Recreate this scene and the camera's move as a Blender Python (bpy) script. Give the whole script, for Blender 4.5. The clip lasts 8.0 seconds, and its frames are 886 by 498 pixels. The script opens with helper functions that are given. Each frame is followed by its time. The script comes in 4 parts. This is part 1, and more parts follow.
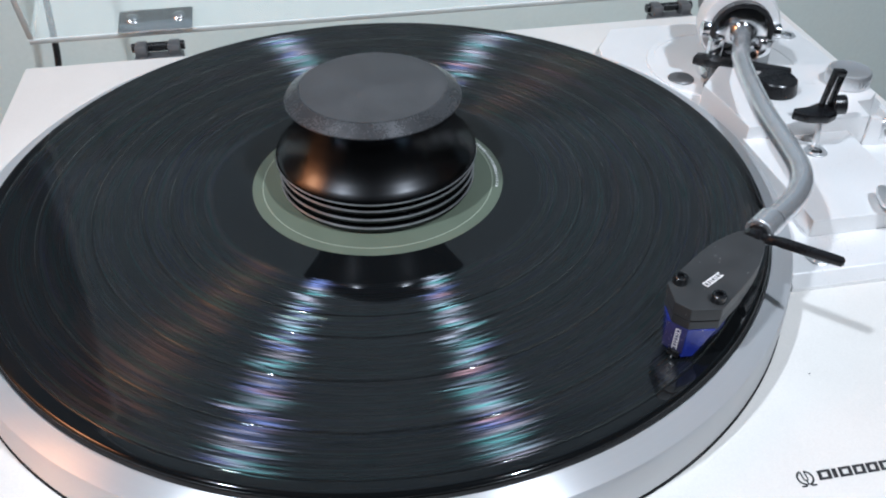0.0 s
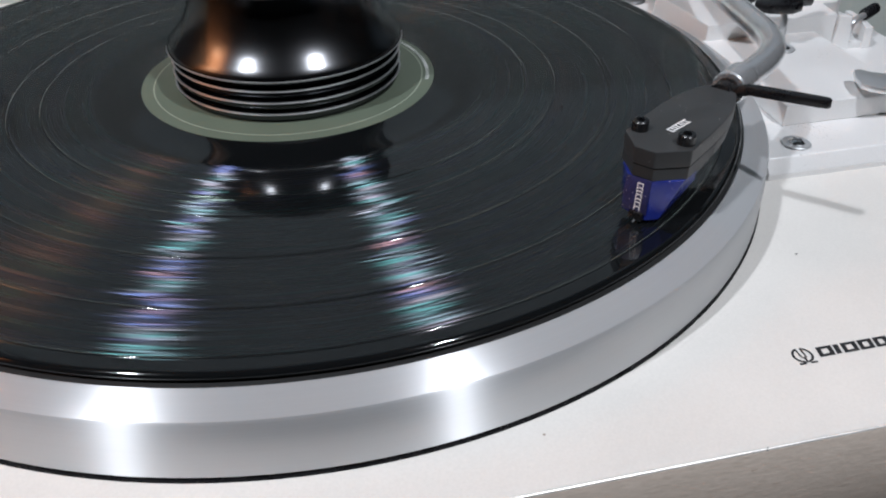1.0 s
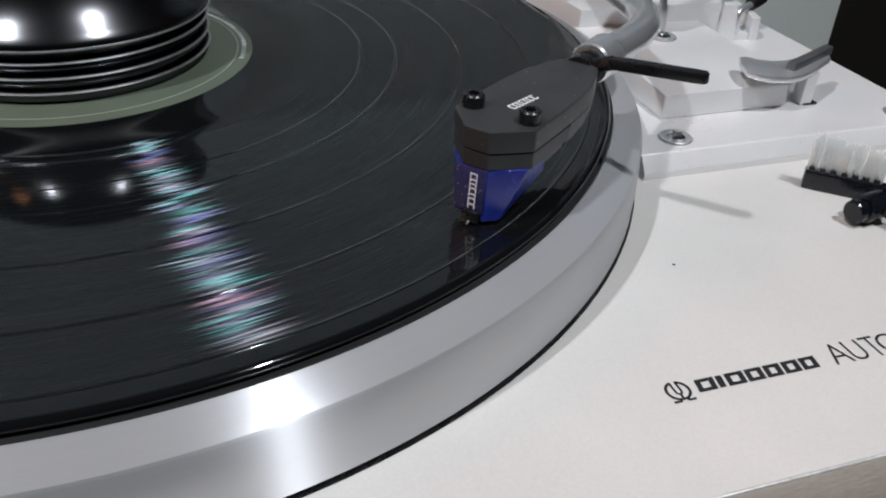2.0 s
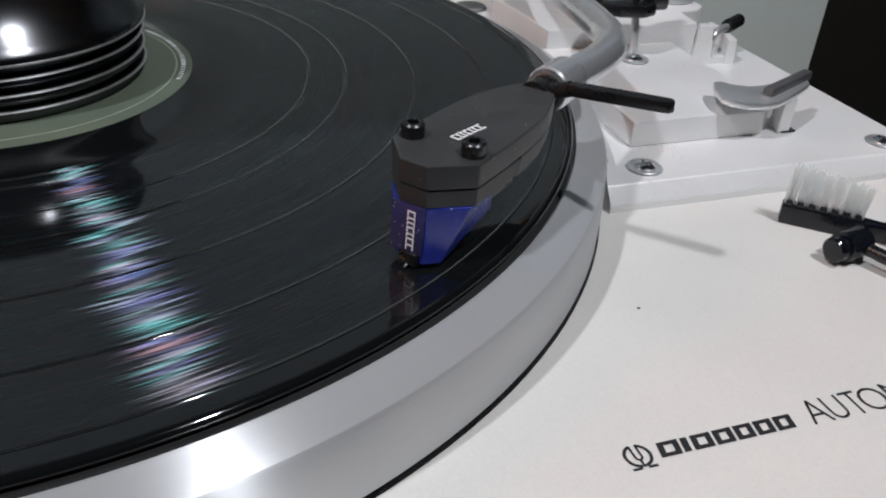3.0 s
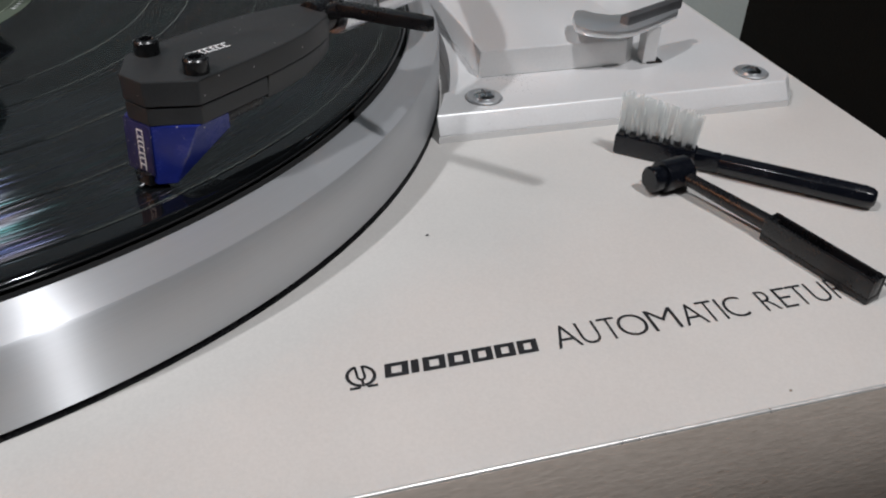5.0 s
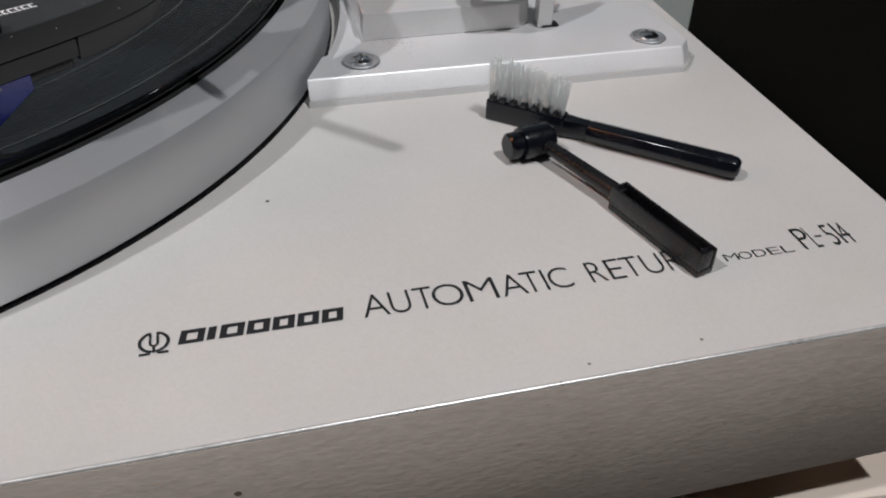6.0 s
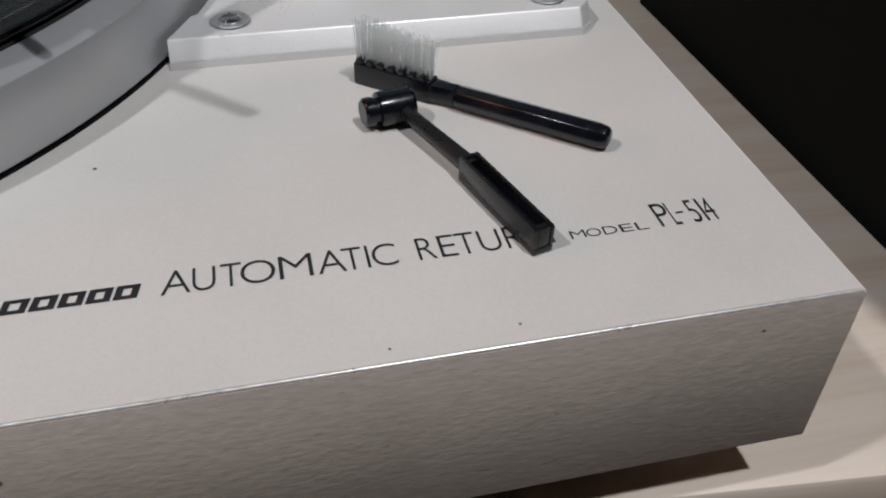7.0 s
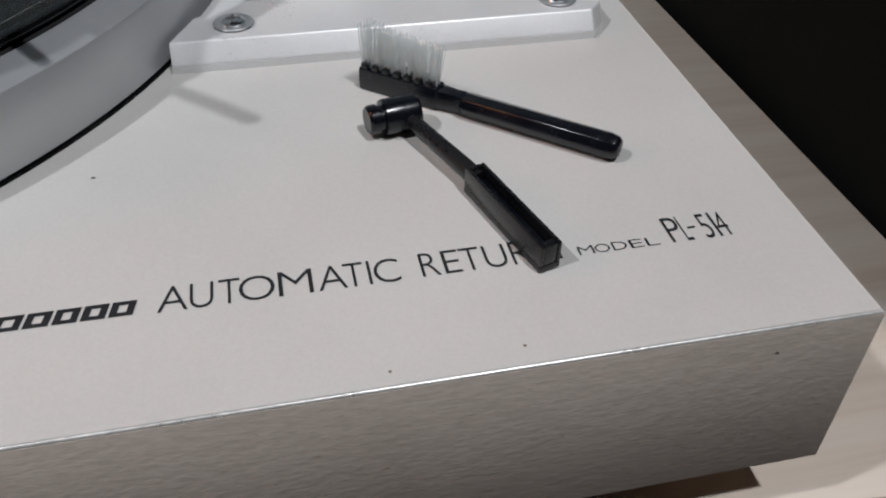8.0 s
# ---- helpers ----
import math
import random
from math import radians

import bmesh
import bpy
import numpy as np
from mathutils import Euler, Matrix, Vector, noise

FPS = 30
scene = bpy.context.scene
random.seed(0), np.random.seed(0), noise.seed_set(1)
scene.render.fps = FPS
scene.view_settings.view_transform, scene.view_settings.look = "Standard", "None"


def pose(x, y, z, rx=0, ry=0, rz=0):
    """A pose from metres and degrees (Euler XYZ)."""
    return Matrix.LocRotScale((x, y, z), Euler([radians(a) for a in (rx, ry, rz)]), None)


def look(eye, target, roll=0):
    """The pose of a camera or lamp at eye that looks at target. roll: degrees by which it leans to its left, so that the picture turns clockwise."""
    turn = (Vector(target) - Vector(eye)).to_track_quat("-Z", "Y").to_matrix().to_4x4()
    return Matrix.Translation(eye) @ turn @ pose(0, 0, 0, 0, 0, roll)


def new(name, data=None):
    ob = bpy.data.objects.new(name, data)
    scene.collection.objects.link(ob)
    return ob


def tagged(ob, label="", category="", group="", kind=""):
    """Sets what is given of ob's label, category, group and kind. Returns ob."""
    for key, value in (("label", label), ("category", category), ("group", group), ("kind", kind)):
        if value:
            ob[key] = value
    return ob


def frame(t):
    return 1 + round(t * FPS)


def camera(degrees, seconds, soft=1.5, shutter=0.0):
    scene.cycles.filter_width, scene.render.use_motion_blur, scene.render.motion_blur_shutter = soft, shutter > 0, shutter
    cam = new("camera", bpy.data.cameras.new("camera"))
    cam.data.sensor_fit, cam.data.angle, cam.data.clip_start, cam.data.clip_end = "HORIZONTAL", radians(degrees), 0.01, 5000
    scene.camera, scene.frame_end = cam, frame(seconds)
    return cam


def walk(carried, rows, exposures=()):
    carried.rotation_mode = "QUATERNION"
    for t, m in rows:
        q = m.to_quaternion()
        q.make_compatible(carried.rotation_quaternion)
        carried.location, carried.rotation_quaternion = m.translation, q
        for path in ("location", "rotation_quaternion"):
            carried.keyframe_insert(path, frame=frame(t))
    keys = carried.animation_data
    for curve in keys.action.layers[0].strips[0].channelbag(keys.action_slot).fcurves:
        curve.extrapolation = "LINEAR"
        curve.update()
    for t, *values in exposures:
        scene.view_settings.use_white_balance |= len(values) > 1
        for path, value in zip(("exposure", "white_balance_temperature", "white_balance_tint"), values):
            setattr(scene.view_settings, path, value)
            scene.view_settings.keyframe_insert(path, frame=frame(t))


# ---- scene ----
cam = camera(55.24, 8.0, soft=2.0)
# seconds, eye in metres, turn in degrees
PATH = [
    (0.0, -0.02264, -0.28428, 0.21133, 51.365, 0.281, -9.964),
    (0.2, -0.01070, -0.28790, 0.20642, 52.399, 1.905, -10.791),
    (0.5, -0.00868, -0.28964, 0.18160, 54.273, 2.586, -11.847),
    (0.7, -0.01022, -0.29083, 0.16475, 54.679, 2.233, -12.420),
    (1.0, -0.01056, -0.28147, 0.13990, 55.119, 0.283, -13.132),
    (1.2, -0.00974, -0.27648, 0.13291, 55.262, -0.787, -13.406),
    (1.5, 0.00615, -0.26877, 0.12344, 55.943, -0.614, -14.090),
    (1.7, 0.01436, -0.26347, 0.12084, 55.998, -2.036, -15.636),
    (2.0, 0.02393, -0.25033, 0.10968, 56.879, -2.496, -18.214),
    (2.2, 0.02971, -0.24350, 0.10755, 57.468, -2.799, -19.288),
    (3.3, 0.04033, -0.23689, 0.10464, 58.118, -3.286, -18.676),
    (3.5, 0.04272, -0.23778, 0.10511, 57.504, -2.557, -18.652),
    (4.0, 0.05230, -0.24227, 0.10432, 56.289, -2.101, -17.941),
    (4.5, 0.07183, -0.24989, 0.10162, 55.545, -1.836, -17.043),
    (5.8, 0.11908, -0.26176, 0.10110, 53.380, -1.885, -15.101),
    (6.0, 0.12835, -0.26378, 0.10102, 52.662, -1.364, -14.476),
    (6.5, 0.14784, -0.26691, 0.10072, 51.234, -1.443, -13.672),
    (7.0, 0.16521, -0.26282, 0.09538, 50.574, -1.135, -13.171),
    (7.2, 0.16917, -0.26027, 0.08935, 50.180, -1.041, -13.334),
    (7.5, 0.17480, -0.25613, 0.08724, 49.397, -0.499, -12.606),
    (7.8, 0.17131, -0.25608, 0.08889, 50.404, -0.759, -12.959),
    (8.0, 0.16791, -0.25718, 0.09651, 49.786, -0.912, -12.301),
]
EXPOSURES = [(0.0, 0.46, 5750, 6), (0.5, 0.30, 5950, 8), (1.0, 0.13, 6150, 9), (2.0, -0.04, 6250, 9), (3.5, -0.12, 6330, 10), (4.5, -0.28, 6420, 10), (6.5, -0.44, 6440, 10), (8.0, -0.43, 6280, 9)]
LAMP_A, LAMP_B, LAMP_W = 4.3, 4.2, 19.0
walk(cam, [(t, pose(x, y, z, rx, ry, rz)) for t, x, y, z, rx, ry, rz in PATH], EXPOSURES)

# world and light
world = bpy.data.worlds.new("world")
scene.world = world
world.use_nodes = True
world.node_tree.nodes["Background"].inputs[0].default_value = (0.55, 0.6, 0.62, 1)
world.node_tree.nodes["Background"].inputs[1].default_value = 0.05


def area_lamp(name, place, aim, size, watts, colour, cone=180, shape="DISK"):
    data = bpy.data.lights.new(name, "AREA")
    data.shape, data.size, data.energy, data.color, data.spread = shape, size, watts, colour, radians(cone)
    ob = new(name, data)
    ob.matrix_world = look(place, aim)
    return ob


# two ceiling spots above the front of the shelf
area_lamp("ceiling_spot", (-0.80, -0.42, 1.40), (0, -0.05, 0), 0.07, LAMP_A, (0.965, 0.97, 1.0), 95)
area_lamp("ceiling_spot", (0.50, -0.65, 1.40), (0.1, -0.1, 0), 0.07, LAMP_B, (0.965, 0.97, 1.0), 95)
# added lamp on the wardrobe at the room's side, for a brown reflection
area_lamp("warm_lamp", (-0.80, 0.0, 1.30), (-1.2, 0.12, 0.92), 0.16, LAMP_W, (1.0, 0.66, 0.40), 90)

# materials


def ramp(nt, fac, stops):
    n = nt.nodes.new("ShaderNodeValToRGB")
    el = n.color_ramp.elements
    while len(el) < len(stops):
        el.new(0.5)
    for e, (p, c) in zip(el, stops):
        e.position, e.color = p, (*c, 1) if len(c) == 3 else c
    nt.links.new(fac, n.inputs[0])
    return n.outputs[0]


def math_node(nt, op, a, b=None, c=None):
    n = nt.nodes.new("ShaderNodeMath")
    n.operation = op
    for i, v in enumerate((a, b, c)):
        if v is None:
            continue
        if isinstance(v, (int, float)):
            n.inputs[i].default_value = v
        else:
            nt.links.new(v, n.inputs[i])
    return n.outputs[0]


def noise_node(nt, vec, scale, detail=3.0, rough=0.55):
    n = nt.nodes.new("ShaderNodeTexNoise")
    n.inputs["Scale"].default_value, n.inputs["Detail"].default_value, n.inputs["Roughness"].default_value = scale, detail, rough
    if vec is not None:
        nt.links.new(vec, n.inputs["Vector"])
    return n.outputs["Fac"]


def mix_colour(nt, fac, a, b, kind="MIX"):
    n = nt.nodes.new("ShaderNodeMix")
    n.data_type, n.blend_type = "RGBA", kind
    for socket, v in ((n.inputs[0], fac), (n.inputs[6], a), (n.inputs[7], b)):
        if isinstance(v, (int, float)):
            socket.default_value = v
        elif isinstance(v, tuple):
            socket.default_value = (*v, 1)
        else:
            nt.links.new(v, socket)
    return n.outputs[2]


def blank(name):
    m = bpy.data.materials.new(name)
    m.use_nodes = True
    nt = m.node_tree
    coord = nt.nodes.new("ShaderNodeTexCoord").outputs["Object"]
    return m, nt, nt.nodes["Principled BSDF"], coord


def bump(nt, bsdf, height, strength, distance):
    n = nt.nodes.new("ShaderNodeBump")
    n.inputs["Strength"].default_value, n.inputs["Distance"].default_value = strength, distance
    nt.links.new(height, n.inputs["Height"])
    nt.links.new(n.outputs[0], bsdf.inputs["Normal"])


def surface(name, colour, rough=0.5, metal=0.0, spread=0.12, coarse=30.0, fine=900.0, relief=0.2, depth=0.00008, specks=0.0, coat=0.0, rough_spread=0.12, dust=0.0):
    """A plain material with blotches, fine grain, uneven gloss and a little relief."""
    m, nt, b, co = blank(name)
    blotch, grain = noise_node(nt, co, coarse, 4), noise_node(nt, co, fine, 2)
    both = math_node(nt, "ADD", math_node(nt, "MULTIPLY", blotch, 0.6), math_node(nt, "MULTIPLY", grain, 0.4))
    dark = tuple(c * (1 - spread) for c in colour)
    light = tuple(min(1, c * (1 + spread)) for c in colour)
    col = ramp(nt, both, [(0.32, dark), (0.68, light)])
    if specks:
        v = nt.nodes.new("ShaderNodeTexVoronoi")
        v.inputs["Scale"].default_value = 55.0
        nt.links.new(co, v.inputs["Vector"])
        pick = nt.nodes.new("ShaderNodeSeparateColor")
        nt.links.new(v.outputs["Color"], pick.inputs[0])
        dot = math_node(nt, "MULTIPLY", math_node(nt, "LESS_THAN", v.outputs["Distance"], 0.035), math_node(nt, "LESS_THAN", pick.outputs[0], specks))
        col = mix_colour(nt, dot, col, tuple(c * 0.5 for c in colour))
    if dust:
        v = nt.nodes.new("ShaderNodeTexVoronoi")
        v.inputs["Scale"].default_value = 1100.0
        nt.links.new(co, v.inputs["Vector"])
        pick = nt.nodes.new("ShaderNodeSeparateColor")
        nt.links.new(v.outputs["Color"], pick.inputs[0])
        patch = math_node(nt, "MULTIPLY", noise_node(nt, co, 160.0, 2), dust * 2)
        dot = math_node(nt, "MULTIPLY", math_node(nt, "LESS_THAN", v.outputs["Distance"], 0.16), math_node(nt, "LESS_THAN", pick.outputs[0], patch))
        col = mix_colour(nt, dot, col, (0.42, 0.40, 0.40))
    nt.links.new(col, b.inputs["Base Color"])
    r = nt.nodes.new("ShaderNodeMapRange")
    r.inputs[3].default_value, r.inputs[4].default_value = max(0.02, rough - rough_spread), min(1, rough + rough_spread)
    nt.links.new(both, r.inputs[0])
    r.inputs[1].default_value, r.inputs[2].default_value = 0.3, 0.7
    nt.links.new(r.outputs[0], b.inputs["Roughness"])
    b.inputs["Metallic"].default_value = metal
    b.inputs["Coat Weight"].default_value = coat
    b.inputs["Coat Roughness"].default_value = 0.2
    if relief:
        bump(nt, b, grain, relief, depth)
    return m


def brushed_gloss(nt, colour, rough, drawn, normal=None, kind="GGX"):
    """A gloss that stays narrow along the rings round the upright axis and is drawn out across them."""
    n = nt.nodes.new("ShaderNodeBsdfAnisotropic")
    n.distribution = kind
    t = nt.nodes.new("ShaderNodeTangent")
    t.direction_type, t.axis = "RADIAL", "Z"
    nt.links.new(t.outputs[0], n.inputs["Tangent"])
    for socket, v in ((n.inputs["Color"], colour), (n.inputs["Roughness"], rough), (n.inputs["Anisotropy"], drawn), (n.inputs["Normal"], normal)):
        if isinstance(v, tuple):
            socket.default_value = (*v, 1)
        elif isinstance(v, (int, float)):
            socket.default_value = v
        elif v is not None:
            nt.links.new(v, socket)
    return n.outputs[0]


def radius_nodes(nt, co):
    sep = nt.nodes.new("ShaderNodeSeparateXYZ")
    nt.links.new(co, sep.inputs[0])
    px, py, pz = sep.outputs
    return px, py, pz, math_node(nt, "SQRT", math_node(nt, "ADD", math_node(nt, "MULTIPLY", px, px), math_node(nt, "MULTIPLY", py, py)))


def turned(name, colour, rough, drawn, diffuse=0.0, wide=0.0, ring=2500.0):
    """Metal turned on a lathe: fine rings, gloss drawn out across them, a dull share from dirt and oxide."""
    m, nt, b, co = blank(name)
    px, py, pz, rad = radius_nodes(nt, co)
    line = nt.nodes.new("ShaderNodeCombineXYZ")
    nt.links.new(math_node(nt, "MULTIPLY", rad, ring), line.inputs[0])
    nt.links.new(math_node(nt, "MULTIPLY", pz, ring), line.inputs[1])
    rings, blot = noise_node(nt, line.outputs[0], 1.0, 2), noise_node(nt, co, 40.0, 4)
    col = mix_colour(nt, math_node(nt, "MULTIPLY", rings, 0.35), colour, tuple(c * 0.8 for c in colour))
    col = mix_colour(nt, math_node(nt, "MULTIPLY", blot, 0.25), col, tuple(c * 0.85 for c in colour))
    nt.links.new(col, b.inputs["Base Color"])
    b.inputs["Roughness"].default_value = 0.5
    gloss = brushed_gloss(nt, col, math_node(nt, "ADD", math_node(nt, "MULTIPLY", blot, 0.05), rough - 0.025), drawn)
    if wide:
        halves = nt.nodes.new("ShaderNodeMixShader")
        halves.inputs[0].default_value = 0.45
        nt.links.new(gloss, halves.inputs[1])
        nt.links.new(brushed_gloss(nt, col, wide, 0.8), halves.inputs[2])
        gloss = halves.outputs[0]
    mix = nt.nodes.new("ShaderNodeMixShader")
    mix.inputs[0].default_value = diffuse
    nt.links.new(gloss, mix.inputs[1])
    nt.links.new(b.outputs[0], mix.inputs[2])
    nt.links.new(mix.outputs[0], nt.nodes["Material Output"].inputs["Surface"])
    return m


def vinyl_material():
    """Black pressed vinyl: a smooth skin, grooves that draw light out across them, rounded lands between the tracks, a plain run-out."""
    m, nt, b, co = blank("record_vinyl")
    px, py, pz, rad = radius_nodes(nt, co)
    gaps = lean = None
    for r in (0.0812, 0.0912, 0.1098, 0.1293, 0.1455):
        off = math_node(nt, "DIVIDE", math_node(nt, "SUBTRACT", rad, r), 0.00038)
        g = math_node(nt, "LESS_THAN", math_node(nt, "ABSOLUTE", off), 1.0)
        gaps = g if gaps is None else math_node(nt, "MAXIMUM", gaps, g)
        part_lean = math_node(nt, "MULTIPLY", g, off)
        lean = part_lean if lean is None else math_node(nt, "ADD", lean, part_lean)
    grooved = math_node(nt, "MULTIPLY", math_node(nt, "GREATER_THAN", rad, 0.0645), math_node(nt, "LESS_THAN", rad, 0.1462))
    cut = math_node(nt, "MULTIPLY", grooved, math_node(nt, "SUBTRACT", 1.0, gaps))

    def ring_noise(per_metre, detail, swing=0.0):
        line = nt.nodes.new("ShaderNodeCombineXYZ")
        nt.links.new(math_node(nt, "MULTIPLY", rad, per_metre), line.inputs[0])
        if swing:
            nt.links.new(math_node(nt, "MULTIPLY", px, swing), line.inputs[1])
            nt.links.new(math_node(nt, "MULTIPLY", py, swing), line.inputs[2])
        return noise_node(nt, line.outputs[0], 1.0, detail)

    def leaning(radial, along):
        """The normal, leaned across the groove and along it."""
        inv = math_node(nt, "DIVIDE", 1.0, math_node(nt, "MAXIMUM", rad, 0.001))
        ux, uy = math_node(nt, "MULTIPLY", px, inv), math_node(nt, "MULTIPLY", py, inv)
        tilt = nt.nodes.new("ShaderNodeCombineXYZ")
        nt.links.new(math_node(nt, "SUBTRACT", math_node(nt, "MULTIPLY", ux, radial), math_node(nt, "MULTIPLY", uy, along)), tilt.inputs[0])
        nt.links.new(math_node(nt, "ADD", math_node(nt, "MULTIPLY", uy, radial), math_node(nt, "MULTIPLY", ux, along)), tilt.inputs[1])
        geo = nt.nodes.new("ShaderNodeNewGeometry")
        add, unit = nt.nodes.new("ShaderNodeVectorMath"), nt.nodes.new("ShaderNodeVectorMath")
        add.operation, unit.operation = "ADD", "NORMALIZE"
        nt.links.new(geo.outputs["Normal"], add.inputs[0])
        nt.links.new(tilt.outputs[0], add.inputs[1])
        nt.links.new(add.outputs[0], unit.inputs[0])
        return unit.outputs[0]

    # rainbow sheen painted into the gloss colour by ring noise, band by band
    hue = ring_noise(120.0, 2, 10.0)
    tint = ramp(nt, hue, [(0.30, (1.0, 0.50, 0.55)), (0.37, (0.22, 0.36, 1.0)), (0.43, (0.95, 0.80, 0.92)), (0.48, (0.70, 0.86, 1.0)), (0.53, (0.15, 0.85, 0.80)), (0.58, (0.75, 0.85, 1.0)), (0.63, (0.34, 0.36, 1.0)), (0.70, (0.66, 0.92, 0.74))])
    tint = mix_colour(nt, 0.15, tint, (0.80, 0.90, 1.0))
    # ring noise dims the painted sheen and makes it more or less wide
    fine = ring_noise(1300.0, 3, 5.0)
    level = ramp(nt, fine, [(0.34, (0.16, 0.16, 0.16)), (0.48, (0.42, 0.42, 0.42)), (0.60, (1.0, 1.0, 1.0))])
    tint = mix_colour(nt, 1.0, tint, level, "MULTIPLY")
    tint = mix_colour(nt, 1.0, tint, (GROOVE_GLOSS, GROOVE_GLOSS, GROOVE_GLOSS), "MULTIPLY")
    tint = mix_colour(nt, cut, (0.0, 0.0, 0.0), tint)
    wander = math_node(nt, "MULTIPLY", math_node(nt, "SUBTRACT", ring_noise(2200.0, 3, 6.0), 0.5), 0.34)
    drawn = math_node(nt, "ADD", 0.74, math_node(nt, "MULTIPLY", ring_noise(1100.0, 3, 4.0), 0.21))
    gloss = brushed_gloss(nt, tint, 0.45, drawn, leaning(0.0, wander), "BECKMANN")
    b.inputs["Base Color"].default_value = (0.004, 0.0045, 0.005, 1)
    b.inputs["Roughness"].default_value = 0.06
    b.inputs["Specular IOR Level"].default_value = SKIN_GLOSS
    nt.links.new(leaning(math_node(nt, "MULTIPLY", math_node(nt, "MULTIPLY", lean, grooved), 0.85), 0.0), b.inputs["Normal"])
    both = nt.nodes.new("ShaderNodeAddShader")
    nt.links.new(gloss, both.inputs[0])
    nt.links.new(b.outputs[0], both.inputs[1])
    nt.links.new(both.outputs[0], nt.nodes["Material Output"].inputs["Surface"])
    return m


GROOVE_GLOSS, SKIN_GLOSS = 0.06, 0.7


def wood_material():
    m, nt, b, co = blank("pale_wood")
    mp = nt.nodes.new("ShaderNodeMapping")
    mp.inputs["Scale"].default_value = (3.0, 45.0, 45.0)
    nt.links.new(co, mp.inputs[0])
    band = noise_node(nt, mp.outputs[0], 2.2, 6, 0.6)
    fine = nt.nodes.new("ShaderNodeMapping")
    fine.inputs["Scale"].default_value = (20.0, 700.0, 700.0)
    nt.links.new(co, fine.inputs[0])
    fibre = noise_node(nt, fine.outputs[0], 1.0, 3)
    col = ramp(nt, band, [(0.3, (0.70, 0.56, 0.45)), (0.5, (0.80, 0.68, 0.57)), (0.7, (0.86, 0.76, 0.66))])
    col = mix_colour(nt, math_node(nt, "MULTIPLY", fibre, 0.2), col, (0.52, 0.43, 0.34))
    nt.links.new(col, b.inputs["Base Color"])
    b.inputs["Roughness"].default_value = 0.55
    bump(nt, b, fibre, 0.25, 0.0001)
    return m


def wrap_material():
    """Silver wrap with a fine grain drawn out along it, small tan nicks and faint blotches."""
    m, nt, b, co = blank("grained_silver_wrap")
    long = nt.nodes.new("ShaderNodeMapping")
    long.inputs["Scale"].default_value = (420.0, 1000.0, 1000.0)
    nt.links.new(co, long.inputs[0])
    grain, blotch = noise_node(nt, long.outputs[0], 1.0, 3), noise_node(nt, co, 14.0, 4)
    both = math_node(nt, "ADD", math_node(nt, "MULTIPLY", blotch, 0.55), math_node(nt, "MULTIPLY", grain, 0.45))
    col = ramp(nt, both, [(0.34, (0.66, 0.565, 0.48)), (0.66, (0.84, 0.73, 0.635))])
    nick = nt.nodes.new("ShaderNodeMapping")
    nick.inputs["Scale"].default_value = (170.0, 560.0, 560.0)
    nt.links.new(co, nick.inputs[0])
    patch = math_node(nt, "MULTIPLY", math_node(nt, "GREATER_THAN", noise_node(nt, nick.outputs[0], 1.0, 2), 0.71), math_node(nt, "GREATER_THAN", noise_node(nt, co, 32.0, 2), 0.5))
    col = mix_colour(nt, math_node(nt, "MULTIPLY", patch, 0.4), col, (0.40, 0.27, 0.18))
    nt.links.new(col, b.inputs["Base Color"])
    b.inputs["Metallic"].default_value = 0.2
    nt.links.new(math_node(nt, "ADD", 0.38, math_node(nt, "MULTIPLY", both, 0.16)), b.inputs["Roughness"])
    bump(nt, b, grain, 0.5, 0.00018)
    return m


def sheer_material(name, colour, clear):
    """Thin clear plastic: most light goes straight through, the rest scatters or glints."""
    m, nt, b, co = blank(name)
    b.inputs["Base Color"].default_value = (*colour, 1)
    b.inputs["Roughness"].default_value = 0.15
    hole = nt.nodes.new("ShaderNodeBsdfTransparent")
    hole.inputs[0].default_value = (0.97, 0.985, 0.98, 1)
    mix = nt.nodes.new("ShaderNodeMixShader")
    haze = noise_node(nt, co, 35.0, 4)
    nt.links.new(math_node(nt, "ADD", 1.0 - clear - 0.05, math_node(nt, "MULTIPLY", haze, 0.1)), mix.inputs[0])
    nt.links.new(hole.outputs[0], mix.inputs[1])
    nt.links.new(b.outputs[0], mix.inputs[2])
    nt.links.new(mix.outputs[0], nt.nodes["Material Output"].inputs["Surface"])
    return m


DECK = surface("silver_paint", (0.59, 0.57, 0.54), 0.42, 0.0, 0.07, 16.0, 1600.0, 0.16, 0.00005, specks=0.007)
VINYL_WRAP = wrap_material()
PLATE = surface("cast_silver_plate", (0.74, 0.735, 0.73), 0.36, 0.25, 0.05, 25.0, 1500.0, 0.15, 0.00005)
EDGE = surface("worn_edge_glint", (0.74, 0.72, 0.69), 0.34, 0.55, 0.15, 60.0, 700.0, 0.5, 0.00012)
CHIP = surface("tan_chip", (0.22, 0.17, 0.13), 0.6, 0.0, 0.2, 300.0, 2000.0, 0.0)
ALUMINIUM = turned("turned_aluminium", (0.72, 0.73, 0.745), 0.30, 0.62, 0.36, 0.46)
BLACK_METAL = turned("black_anodised_metal", (0.115, 0.117, 0.122), 0.22, 0.12, 0.0)
BEVEL = surface("satin_black_metal", (0.085, 0.087, 0.092), 0.27, 0.6, 0.2, 60.0, 1500.0, 0.1)
BLACK_TOP = surface("matt_black_cap", (0.075, 0.077, 0.08), 0.40, 0.3, 0.25, 60.0, 1500.0, 0.1)
